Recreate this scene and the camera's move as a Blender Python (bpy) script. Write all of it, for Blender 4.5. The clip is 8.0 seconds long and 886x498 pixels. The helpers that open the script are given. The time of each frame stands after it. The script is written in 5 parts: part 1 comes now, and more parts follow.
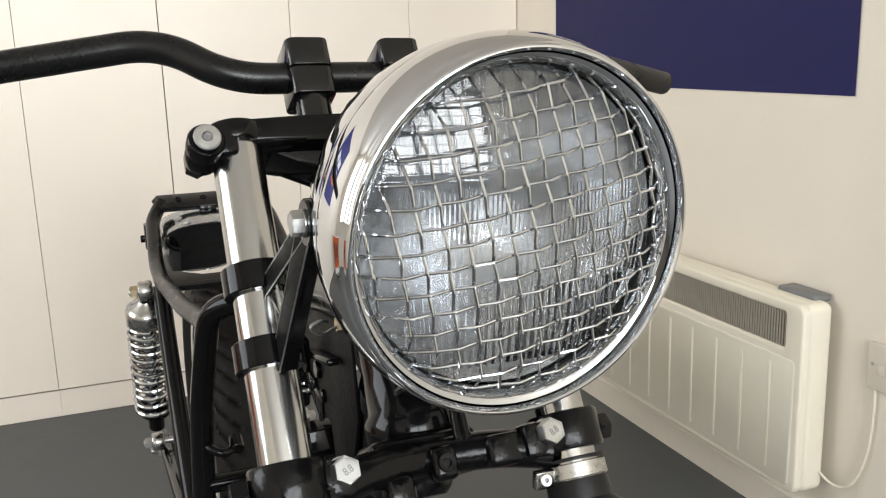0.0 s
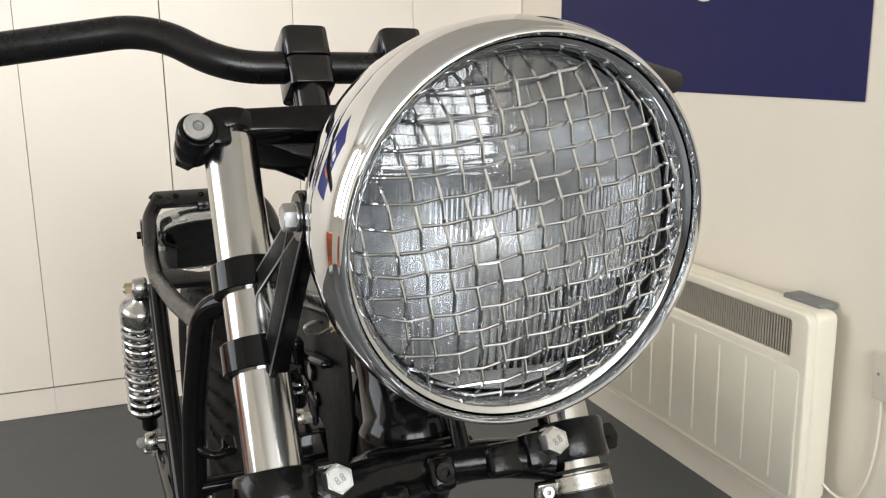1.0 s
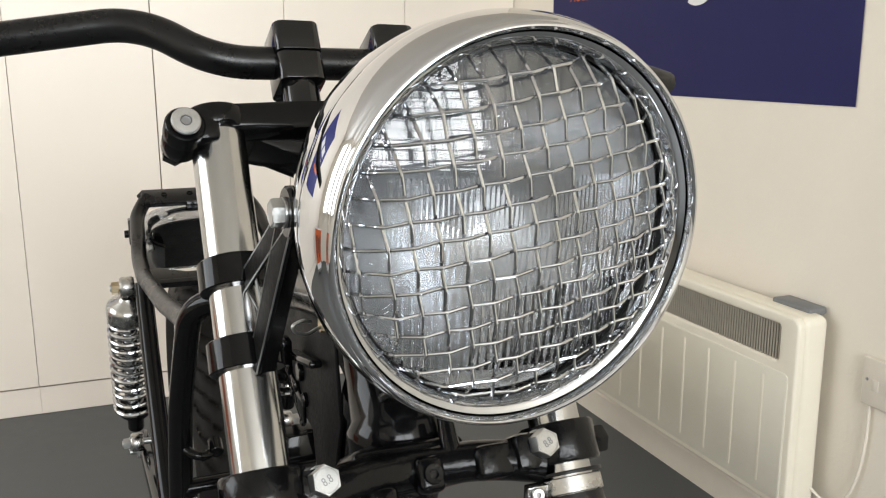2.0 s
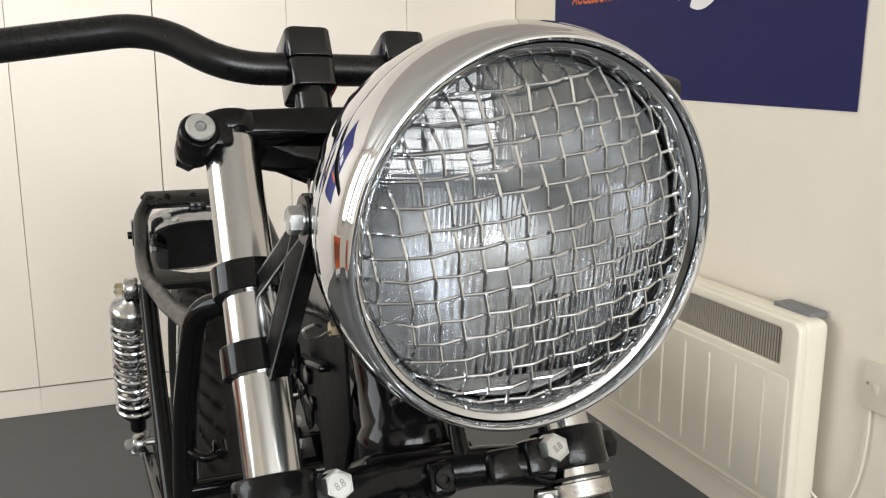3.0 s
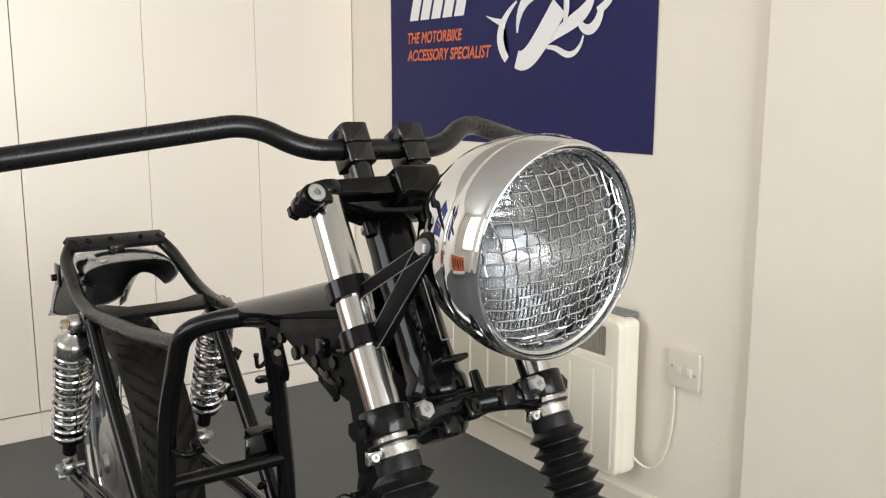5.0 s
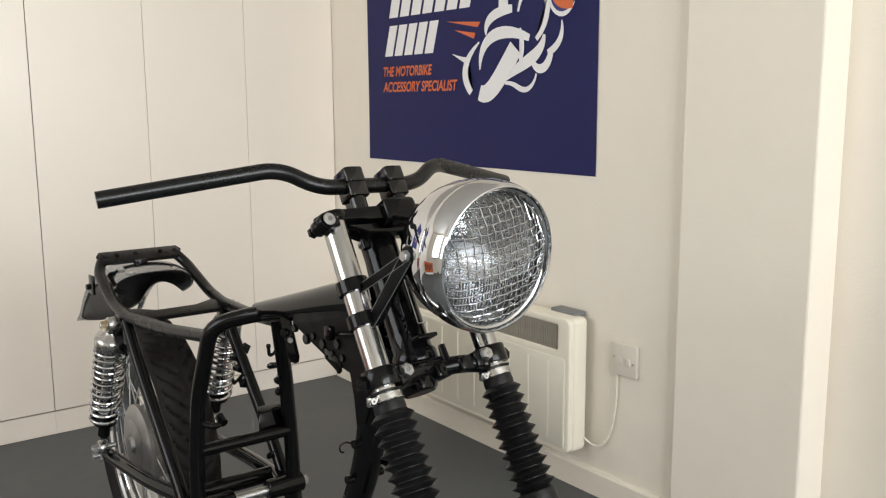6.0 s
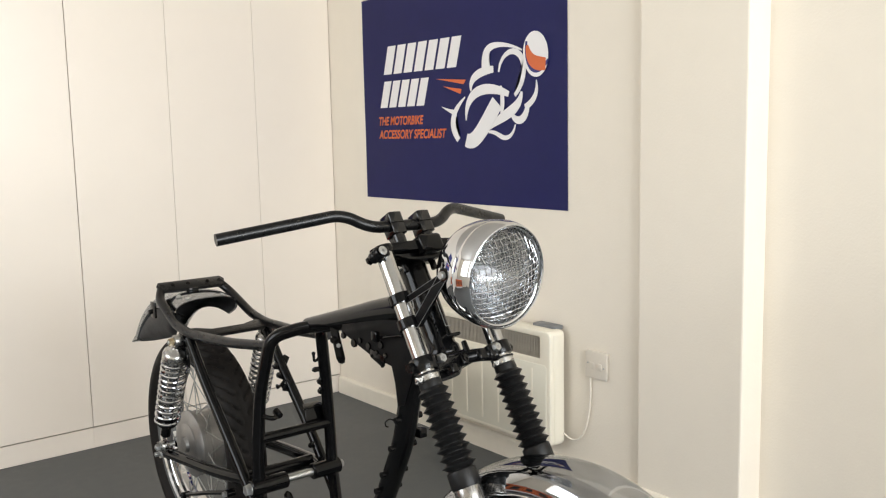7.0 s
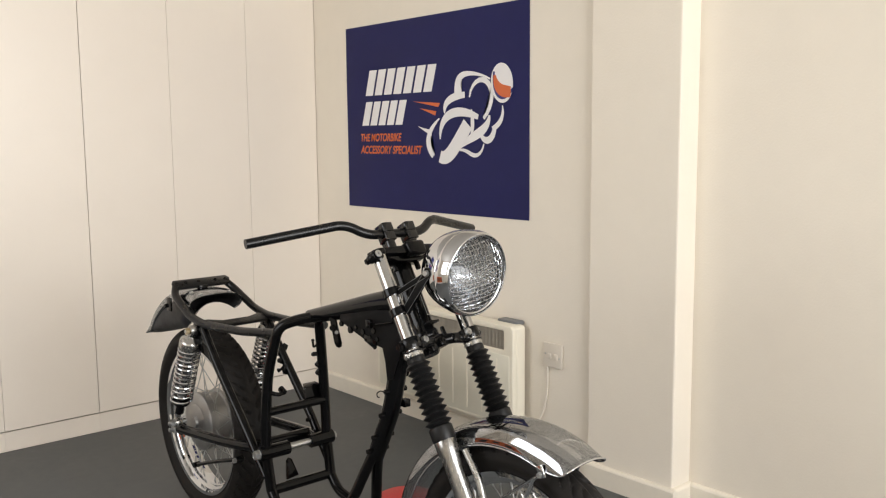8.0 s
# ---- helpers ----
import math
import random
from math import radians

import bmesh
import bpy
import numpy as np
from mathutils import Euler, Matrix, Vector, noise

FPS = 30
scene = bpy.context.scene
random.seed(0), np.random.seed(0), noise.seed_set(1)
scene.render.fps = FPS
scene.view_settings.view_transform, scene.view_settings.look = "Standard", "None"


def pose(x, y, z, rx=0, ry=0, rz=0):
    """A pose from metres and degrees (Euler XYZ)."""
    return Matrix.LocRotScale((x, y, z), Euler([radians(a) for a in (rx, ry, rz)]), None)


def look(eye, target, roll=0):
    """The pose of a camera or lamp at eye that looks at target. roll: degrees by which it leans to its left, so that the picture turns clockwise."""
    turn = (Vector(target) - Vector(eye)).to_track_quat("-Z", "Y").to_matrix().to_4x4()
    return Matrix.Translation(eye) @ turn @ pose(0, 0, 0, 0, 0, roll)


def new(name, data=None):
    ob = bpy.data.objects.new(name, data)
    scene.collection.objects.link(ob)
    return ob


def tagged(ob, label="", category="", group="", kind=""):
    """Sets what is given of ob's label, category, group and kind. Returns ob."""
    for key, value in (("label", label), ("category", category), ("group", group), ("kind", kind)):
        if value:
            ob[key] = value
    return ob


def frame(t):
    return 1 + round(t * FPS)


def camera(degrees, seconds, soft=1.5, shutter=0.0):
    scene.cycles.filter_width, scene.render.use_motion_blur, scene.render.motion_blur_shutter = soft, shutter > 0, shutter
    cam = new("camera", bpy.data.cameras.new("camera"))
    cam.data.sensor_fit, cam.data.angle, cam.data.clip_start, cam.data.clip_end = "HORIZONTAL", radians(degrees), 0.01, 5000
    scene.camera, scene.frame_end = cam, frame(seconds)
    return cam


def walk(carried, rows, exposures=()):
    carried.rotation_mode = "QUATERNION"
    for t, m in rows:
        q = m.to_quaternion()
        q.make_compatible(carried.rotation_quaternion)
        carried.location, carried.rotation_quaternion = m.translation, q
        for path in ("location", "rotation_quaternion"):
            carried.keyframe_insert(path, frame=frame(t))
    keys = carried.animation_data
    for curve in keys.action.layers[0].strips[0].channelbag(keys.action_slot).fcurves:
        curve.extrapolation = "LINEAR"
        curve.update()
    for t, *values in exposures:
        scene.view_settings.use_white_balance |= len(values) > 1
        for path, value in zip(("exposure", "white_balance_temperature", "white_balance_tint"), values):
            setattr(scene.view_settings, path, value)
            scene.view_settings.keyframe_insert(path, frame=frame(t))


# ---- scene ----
cam = camera(52.8, 8.0, soft=1.2)
PATH = [
    (0, (0.021, -0.019, 1.038), (0.716, 1.806, 0.607), -1.7),
    (0.5, (0.027, -0.003, 1.033), (0.705, 1.828, 0.604), -1.3),
    (1, (0.03, 0.005, 1.03), (0.724, 1.832, 0.605), -0.8),
    (1.5, (0.032, 0.011, 1.026), (0.743, 1.833, 0.605), -0.4),
    (3, (0.023, 0.011, 1.03), (0.743, 1.83, 0.613), 0.1),
    (3.5, (0.002, -0.017, 1.04), (0.757, 1.788, 0.621), 0.3),
    (4, (-0.049, -0.05, 1.051), (0.801, 1.71, 0.629), 0.9),
    (4.5, (-0.157, -0.11, 1.07), (0.827, 1.583, 0.666), 0.6),
    (4.7, (-0.217, -0.134, 1.073), (0.847, 1.518, 0.702), 0.6),
    (5.8, (-0.438, -0.389, 1.123), (0.743, 1.192, 0.795), -0.4),
    (6, (-0.489, -0.46, 1.137), (0.695, 1.12, 0.817), -0.3),
    (6.5, (-0.627, -0.595, 1.171), (0.574, 0.977, 0.88), -0.6),
    (7, (-0.833, -0.757, 1.195), (0.413, 0.786, 0.941), -1.2),
    (7.5, (-0.988, -0.907, 1.237), (0.305, 0.601, 0.997), -1.3),
    (8, (-1.119, -1.051, 1.245), (0.186, 0.446, 1.001), -0.5),
]
walk(cam, [(t, look(eye, target, roll)) for t, eye, target, roll in PATH],
     exposures=[(0.0, 0.02, 6500, 10), (3.0, 0.02, 6500, 10), (4.5, 0.12, 6500, 10), (6.0, -0.15, 6480, 10), (6.5, -0.22, 6480, 10), (6.9, 0.06, 6480, 10),
                (7.5, -0.04, 6650, 11.5), (8.0, -0.18, 6750, 12.5)])

# ---- light: daylight through the windows behind the camera, plus west fill ----
world = bpy.data.worlds.new("sky")
scene.world = world
world.use_nodes = True
_bg = world.node_tree.nodes["Background"]
_sky = world.node_tree.nodes.new("ShaderNodeTexSky")
_sky.sky_type = "NISHITA"
_sky.sun_disc = False
_sky.sun_elevation = radians(35)
_sky.sun_rotation = radians(60)
world.node_tree.links.new(_sky.outputs[0], _bg.inputs[0])
_bg.inputs[1].default_value = 0.12

XW, YW, XP, XR = 1.362, 2.745, 1.337, 1.437     # poster wall, wardrobe fronts, pier face, recessed wall
XL, YB, ZC = -2.5, -3.3, 2.5                    # opposite wall, window wall, ceiling
WINDOWS = [(-1.35, -0.05), (0.07, 1.37)]           # openings in the window wall, x from and to
WZ0, WZ1 = 0.95, 2.38
WEST_FILL = (0.45, 2.05)                             # unseen opening added in the opposite wall for fill light, y from and to


def window_light(name, width, watts, eye, target):
    """The sky's light, let in at a window's opening; the west one is added fill."""
    data = bpy.data.lights.new(name, "AREA")
    data.shape, data.size, data.size_y = "RECTANGLE", width, WZ1 - WZ0
    data.energy, data.color = watts, (0.955, 0.985, 1.0)
    ob = new(name, data)
    ob.matrix_world = look(eye, target)
    return ob


_zw = (WZ0 + WZ1) / 2
for _x0, _x1 in WINDOWS:
    window_light("window_daylight", _x1 - _x0, 84, ((_x0 + _x1) / 2, YB - 0.06, _zw), ((_x0 + _x1) / 2, 0, _zw))
# Unseen west window lamp, added to brighten the poster wall.
window_light("window_daylight", WEST_FILL[1] - WEST_FILL[0], 42, (XL - 0.06, (WEST_FILL[0] + WEST_FILL[1]) / 2, _zw), (0, (WEST_FILL[0] + WEST_FILL[1]) / 2, _zw))


# ---- materials ----
def material(name, color, rough=0.5, metal=0.0, var=0.0, scale=8.0, bump=0.0, bump_scale=60.0, rough_var=0.0,
             coat=0.0, spec=0.5, stretch=(1, 1, 1), color2=None, transmission=0.0, ior=1.5):
    m = bpy.data.materials.new(name)
    m.use_nodes = True
    n, l = m.node_tree.nodes, m.node_tree.links
    p = n["Principled BSDF"]
    p.inputs["Base Color"].default_value = (*color, 1)
    p.inputs["Roughness"].default_value = rough
    p.inputs["Metallic"].default_value = metal
    p.inputs["Coat Weight"].default_value = coat
    p.inputs["Coat Roughness"].default_value = 0.06
    p.inputs["Specular IOR Level"].default_value = spec
    p.inputs["Transmission Weight"].default_value = transmission
    p.inputs["IOR"].default_value = ior
    coord = n.new("ShaderNodeTexCoord")
    mapping = n.new("ShaderNodeMapping")
    mapping.inputs["Scale"].default_value = stretch
    l.new(coord.outputs["Object"], mapping.inputs["Vector"])
    if var or rough_var or color2:
        big = n.new("ShaderNodeTexNoise")
        big.inputs["Scale"].default_value, big.inputs["Detail"].default_value = scale, 6
        fine = n.new("ShaderNodeTexNoise")
        fine.inputs["Scale"].default_value, fine.inputs["Detail"].default_value = scale * 9, 3
        l.new(mapping.outputs[0], big.inputs["Vector"])
        l.new(mapping.outputs[0], fine.inputs["Vector"])
        add = n.new("ShaderNodeMath")
        add.operation = "MULTIPLY_ADD"
        add.inputs[1].default_value = 0.4
        l.new(fine.outputs["Fac"], add.inputs[0])
        half = n.new("ShaderNodeMath")
        half.operation = "MULTIPLY"
        half.inputs[1].default_value = 0.6
        l.new(big.outputs["Fac"], half.inputs[0])
        l.new(half.outputs[0], add.inputs[2])
        ramp = n.new("ShaderNodeMapRange")
        ramp.inputs["From Min"].default_value, ramp.inputs["From Max"].default_value = 0.36, 0.64
        l.new(add.outputs[0], ramp.inputs["Value"])
        if var or color2:
            mix = n.new("ShaderNodeMix")
            mix.data_type = "RGBA"
            mix.inputs["A"].default_value = (*[c * (1 - var) for c in color], 1)
            mix.inputs["B"].default_value = (*(color2 or [min(1, c * (1 + var)) for c in color]), 1)
            l.new(ramp.outputs[0], mix.inputs["Factor"])
            l.new(mix.outputs["Result"], p.inputs["Base Color"])
        if rough_var:
            rr = n.new("ShaderNodeMapRange")
            rr.inputs["To Min"].default_value = max(0.0, rough - rough_var)
            rr.inputs["To Max"].default_value = min(1.0, rough + rough_var)
            l.new(ramp.outputs[0], rr.inputs["Value"])
            l.new(rr.outputs[0], p.inputs["Roughness"])
    if bump:
        tex = n.new("ShaderNodeTexNoise")
        tex.inputs["Scale"].default_value, tex.inputs["Detail"].default_value = bump_scale, 5
        l.new(mapping.outputs[0], tex.inputs["Vector"])
        b = n.new("ShaderNodeBump")
        b.inputs["Strength"].default_value, b.inputs["Distance"].default_value = 1.0, bump
        l.new(tex.outputs["Fac"], b.inputs["Height"])
        l.new(b.outputs[0], p.inputs["Normal"])
    return m


WALL = material("white_wall_paint", (0.810, 0.747, 0.648), 0.75, var=0.015, scale=1.3, bump=0.0006, bump_scale=140)
# Unseen window wall is toned dark so the chrome mirrors less white.
DIMWALL = material("dim_wall_for_reflections", (0.20, 0.19, 0.18), 0.7, var=0.05, scale=1.3, bump=0.0006, bump_scale=140)
LAMINATE = material("white_laminate", (0.841, 0.765, 0.675), 0.38, var=0.012, scale=0.9, bump=0.00015, bump_scale=40, rough_var=0.06)
GAP = material("carcass_board", (0.42, 0.39, 0.36), 0.8)
SKIRT = material("cream_gloss_paint", (0.799, 0.740, 0.635), 0.35, var=0.03, scale=4, bump=0.0003, bump_scale=30)
CEILING = material("ceiling_paint", (0.700, 0.665, 0.612), 0.8, var=0.015, scale=2)
FLOOR = material("grey_vinyl", (0.082, 0.0875, 0.088), 0.55, var=0.14, scale=3.0, bump=0.0004, bump_scale=350, rough_var=0.1)
CHROME = material("chrome", (0.61, 0.625, 0.65), 0.02, metal=1.0, rough_var=0.01, scale=12)
WIRE = material("bright_wire", (0.54, 0.55, 0.57), 0.07, metal=1.0, rough_var=0.03, scale=120)
STEEL = material("polished_fork_steel", (0.44, 0.44, 0.435), 0.15, metal=1.0, var=0.05, rough_var=0.04, scale=45, bump=0.00002, bump_scale=160, stretch=(1, 0.3, 0.04))
ALLOY = material("satin_alloy", (0.43, 0.425, 0.41), 0.27, metal=1.0, var=0.07, scale=20, bump=0.0002, bump_scale=300, rough_var=0.08)
MATT = material("matt_black_plate", (0.004, 0.004, 0.0043), 0.5, var=0.2, scale=30, spec=0.10, bump=0.0002, bump_scale=200, rough_var=0.1)
SEAL = material("dark_polished_channel", (0.48, 0.49, 0.505), 0.05, metal=1.0, rough_var=0.03, scale=60)
SPRING = material("satin_chrome_spring", (0.50, 0.505, 0.51), 0.17, metal=1.0, rough_var=0.06, scale=60)
DULL = material("dull_cast_alloy", (0.36, 0.355, 0.345), 0.5, metal=1.0, var=0.12, scale=30, bump=0.0003, bump_scale=220, rough_var=0.1)
CABLE = material("cream_cable", (0.758, 0.700, 0.607), 0.45, var=0.02, scale=20)
SLIDER = material("brushed_slider_alloy", (0.33, 0.325, 0.315), 0.26, metal=1.0, var=0.10, scale=60, rough_var=0.08, bump=0.0001, bump_scale=200, stretch=(1, 0.3, 0.1))
ZINC = material("zinc_plated_steel", (0.46, 0.465, 0.46), 0.38, metal=1.0, var=0.10, scale=90, bump=0.00012, bump_scale=260, rough_var=0.1)
BRASS = material("yellow_zinc", (0.50, 0.41, 0.27), 0.35, metal=1.0, var=0.2, scale=90)
BLACK = material("gloss_black_enamel", (0.003, 0.003, 0.0033), 0.10, var=0.2, scale=18, spec=0.21, bump=0.00012, bump_scale=45, rough_var=0.05)
CAST = material("black_painted_casting", (0.003, 0.003, 0.0033), 0.17, var=0.2, scale=40, spec=0.22, bump=0.0007, bump_scale=110, rough_var=0.10)
SATIN = material("satin_black_powder_coat", (0.004, 0.004, 0.0043), 0.30, var=0.15, scale=30, spec=0.32, bump=0.00003, bump_scale=400, rough_var=0.05)
ANODISED = material("black_anodised_alloy", (0.003, 0.003, 0.0033), 0.09, var=0.1, scale=20, spec=0.5, rough_var=0.02)
RUBBER = material("black_rubber", (0.005, 0.005, 0.0053), 0.42, var=0.2, scale=30, spec=0.28, bump=0.0002, bump_scale=200, rough_var=0.1)
TYRE = material("tyre_rubber", (0.012, 0.0105, 0.0095), 0.62, var=0.3, scale=14, spec=0.18, bump=0.0004, bump_scale=160, rough_var=0.1)
UNDERSEAL = material("black_fender_underside", (0.065, 0.065, 0.066), 0.42, var=0.3, scale=25, bump=0.0004, bump_scale=90)
HEATER = material("cream_heater_enamel", (0.820, 0.770, 0.646), 0.36, var=0.02, scale=3, bump=0.0003, bump_scale=200)
HEATER_FACE = material("beige_heater_sheet", (0.73, 0.70, 0.59), 0.5, var=0.02, scale=3, bump=0.0003, bump_scale=260)
GRILLE = material("grey_brown_plastic", (0.36, 0.325, 0.27), 0.5, var=0.08, scale=20)
GREYTOP = material("grey_plastic", (0.17, 0.175, 0.18), 0.45, var=0.08, scale=20)
PLASTIC = material("white_plastic", (0.841, 0.800, 0.743), 0.3, var=0.01, scale=20)
NAVY = material("navy_poster_print", (0.019, 0.023, 0.165), 0.42, var=0.05, scale=2, bump=0.0015, bump_scale=3.0)
WHITEINK = material("white_print", (0.80, 0.79, 0.80), 0.42, var=0.01, scale=4)
ORANGE = material("orange_print", (0.62, 0.13, 0.035), 0.42, var=0.03, scale=4)
BLACKFILL = material("black_print_and_outlet_shade", (0.02, 0.02, 0.02), 0.5, var=0.05, scale=4)
RED = material("red_plastic", (0.55, 0.03, 0.03), 0.45, var=0.08, scale=10)
REFLECTOR = material("aluminised_reflector", (0.36, 0.37, 0.385), 0.25, metal=1.0, rough_var=0.02, scale=30)
OUTLET = material("cream_plastic", (0.687, 0.630, 0.548), 0.45, var=0.02, scale=20)
MARK = material("faint_stamping", (0.045, 0.045, 0.045), 0.4, metal=0.5)
STAMP = material("grey_stamping_and_socket_shade", (0.22, 0.22, 0.22), 0.4, metal=0.6)
GLASSM = material("lamp_glass", (0.97, 0.98, 0.98), 0.02, transmission=1.0, ior=1.48)


def add_flutes(m, middle):
    """Moulded relief in the lamp glass: bands of upright flutes at two pitches, and a plain crown with faint blocks."""
    n, l = m.node_tree.nodes, m.node_tree.links

    def calc(kind, a, b=0.0):
        node = n.new("ShaderNodeMath")
        node.operation = kind
        for slot, value in zip(node.inputs, (a, b)):
            if isinstance(value, (int, float)):
                slot.default_value = value
            else:
                l.new(value, slot)
        return node.outputs[0]

    co = n.new("ShaderNodeTexCoord")
    split = n.new("ShaderNodeSeparateXYZ")
    l.new(co.outputs["Object"], split.inputs[0])
    x, z = split.outputs["X"], calc("SUBTRACT", split.outputs["Z"], middle)

    def ribs(pitch, slant):
        return calc("ABSOLUTE", calc("SINE", calc("MULTIPLY", calc("ADD", x, calc("MULTIPLY", z, slant)), math.pi / pitch)))

    def between(low, high):
        return calc("MULTIPLY", calc("GREATER_THAN", z, low), calc("LESS_THAN", z, high))

    def ranged(low, high):
        return calc("MULTIPLY", calc("GREATER_THAN", x, low), calc("LESS_THAN", x, high))

    upper = calc("MULTIPLY", calc("MULTIPLY", ribs(0.0023, 0.0), between(-0.005, 0.026)), ranged(-0.064, 0.064))
    centre = calc("MULTIPLY", ribs(0.0034, 0.0), between(-0.024, -0.005))
    lower = calc("MULTIPLY", calc("MULTIPLY", ribs(0.0042, 0.12), between(-0.066, -0.024)), ranged(-0.058, 0.062))
    cells = n.new("ShaderNodeTexBrick")
    cells.inputs["Scale"].default_value = 60
    cells.inputs["Mortar Size"].default_value = 0.03
    cells.inputs["Mortar Smooth"].default_value = 1.0
    turn = n.new("ShaderNodeMapping")
    turn.inputs["Rotation"].default_value = (radians(90), 0, 0)
    l.new(co.outputs["Object"], turn.inputs["Vector"])
    l.new(turn.outputs[0], cells.inputs["Vector"])
    crown = calc("MULTIPLY", cells.outputs["Fac"], calc("MULTIPLY", between(0.026, 0.060), 0.05))
    height = calc("ADD", calc("ADD", calc("MULTIPLY", upper, 0.30), calc("MULTIPLY", centre, 0.40)), calc("ADD", lower, crown))
    bump = n.new("ShaderNodeBump")
    bump.inputs["Strength"].default_value, bump.inputs["Distance"].default_value = 1.0, 0.0006
    l.new(height, bump.inputs["Height"])
    l.new(bump.outputs[0], n["Principled BSDF"].inputs["Normal"])


add_flutes(GLASSM, 0.9495)
PANE = material("window_glass", (0.97, 0.98, 0.98), 0.01, transmission=1.0, ior=1.05)
BULB = material("bulb_glass", (0.85, 0.87, 0.9), 0.1, transmission=0.7)


# ---- building helpers ----
def mesh_object(name, bm, mat, parent=None, label=""):
    me = bpy.data.meshes.new(name)
    bmesh.ops.recalc_face_normals(bm, faces=bm.faces)
    bm.to_mesh(me)
    bm.free()
    me.materials.append(mat)
    ob = new(name, me)
    if parent is not None:
        ob.parent = parent
    if label:
        ob["label"] = label
    return ob


def part(name, bm, mat, parent, label=""):
    """One mesh under a thing or a part; the mesh is given in the thing's own coordinates."""
    return mesh_object(name, bm, mat, parent, label)


def shade(bm, angle=40):
    """Smooth faces, with the edges kept sharp that turn by more than the angle."""
    bmesh.ops.recalc_face_normals(bm, faces=bm.faces)
    bm.normal_update()
    for f in bm.faces:
        f.smooth = True
    for e in bm.edges:
        if len(e.link_faces) == 2 and e.calc_face_angle(0) > radians(angle):
            e.smooth = False
    return bm


def block(bm, centre, size, bevel=0.0, turn=None, seg=2):
    """A box with rounded edges, turned by a rotation matrix if given."""
    made = bmesh.ops.create_cube(bm, size=1.0)["verts"]
    bmesh.ops.scale(bm, vec=size, verts=made)
    if bevel:
        edges = list({e for v in made for e in v.link_edges})
        res = bmesh.ops.bevel(bm, geom=edges, offset=bevel, segments=seg, profile=0.5, affect="EDGES", clamp_overlap=True)
        made = list({v for f in res["faces"] for v in f.verts} | {v for v in made if v.is_valid})
    if turn is not None:
        bmesh.ops.rotate(bm, cent=(0, 0, 0), matrix=turn, verts=made)
    bmesh.ops.translate(bm, vec=centre, verts=made)
    return made


def basis(direction):
    """Two unit vectors square to the direction."""
    w = Vector(direction).normalized()
    u = w.cross(Vector((1, 0, 0)))
    if u.length < 0.1:
        u = w.cross(Vector((0, 1, 0)))
    u.normalize()
    return u, w.cross(u).normalized(), w


def lathe(bm, origin, direction, profile, seg=32, closed=False, turn=0.0):
    """Turns a profile of (radius, height) about the axis."""
    u, v, w = basis(direction)
    o = Vector(origin)
    rings = []
    for r, h in profile:
        if r < 1e-6:
            rings.append([bm.verts.new(o + w * h)])
        else:
            rings.append([bm.verts.new(o + w * h + (u * math.cos(a) + v * math.sin(a)) * r)
                          for a in (2 * math.pi * k / seg + turn for k in range(seg))])
    pairs = list(zip(rings, rings[1:])) + ([(rings[-1], rings[0])] if closed else [])
    for a, b in pairs:
        for k in range(seg):
            q = (k + 1) % seg
            ring = [a[k % len(a)], a[q % len(a)], b[q % len(b)], b[k % len(b)]]
            ring = list(dict.fromkeys(ring))
            if len(ring) > 2:
                bm.faces.new(ring)
    return bm


def rod(bm, p0, p1, r, r2=None, seg=16, chamfer=0.001):
    """A round bar from p0 to p1 with chamfered ends."""
    a, b = Vector(p0), Vector(p1)
    h, r2 = (b - a).length, r if r2 is None else r2
    c = min(chamfer, r * 0.4, r2 * 0.4, h * 0.3)
    return lathe(bm, a, b - a, [(0, 0), (r - c, 0), (r, c), (r2, h - c), (r2 - c, h), (0, h)], seg)


def smooth_path(points, bend=0.03, steps=6):
    """A line through the points with its corners rounded."""
    p = [Vector(q) for q in points]
    out = [p[0]]
    for a, b, c in zip(p, p[1:], p[2:]):
        k = min(bend, (a - b).length * 0.48, (c - b).length * 0.48)
        s, e = b + (a - b).normalized() * k, b + (c - b).normalized() * k
        for i in range(steps + 1):
            t = i / steps
            out.append(s * (1 - t) ** 2 + b * (2 * t * (1 - t)) + e * t ** 2)
    out.append(p[-1])
    return out


def tube(bm, points, r, bend=0.03, seg=14, steps=6, flat=1.0, raw=False):
    """A round tube along the points; r is one radius or one at each end."""
    path = [Vector(q) for q in points] if raw else smooth_path(points, bend, steps)
    r0, r1 = r if isinstance(r, tuple) else (r, r)
    total = sum((b - a).length for a, b in zip(path, path[1:]))
    u, v, w = basis(path[1] - path[0])
    rings, gone = [], 0.0
    for i, q in enumerate(path):
        d = (path[min(i + 1, len(path) - 1)] - path[max(i - 1, 0)]).normalized()
        u = (u - d * u.dot(d)).normalized()
        v = d.cross(u)
        if i:
            gone += (q - path[i - 1]).length
        rr = r0 + (r1 - r0) * gone / total
        rings.append([bm.verts.new(q + (u * math.cos(a) * flat + v * math.sin(a)) * rr)
                      for a in (2 * math.pi * k / seg for k in range(seg))])
    for a, b in zip(rings, rings[1:]):
        for k in range(seg):
            bm.faces.new((a[k], a[(k + 1) % seg], b[(k + 1) % seg], b[k]))
    bm.faces.new(rings[0][::-1])
    bm.faces.new(rings[-1])
    return bm


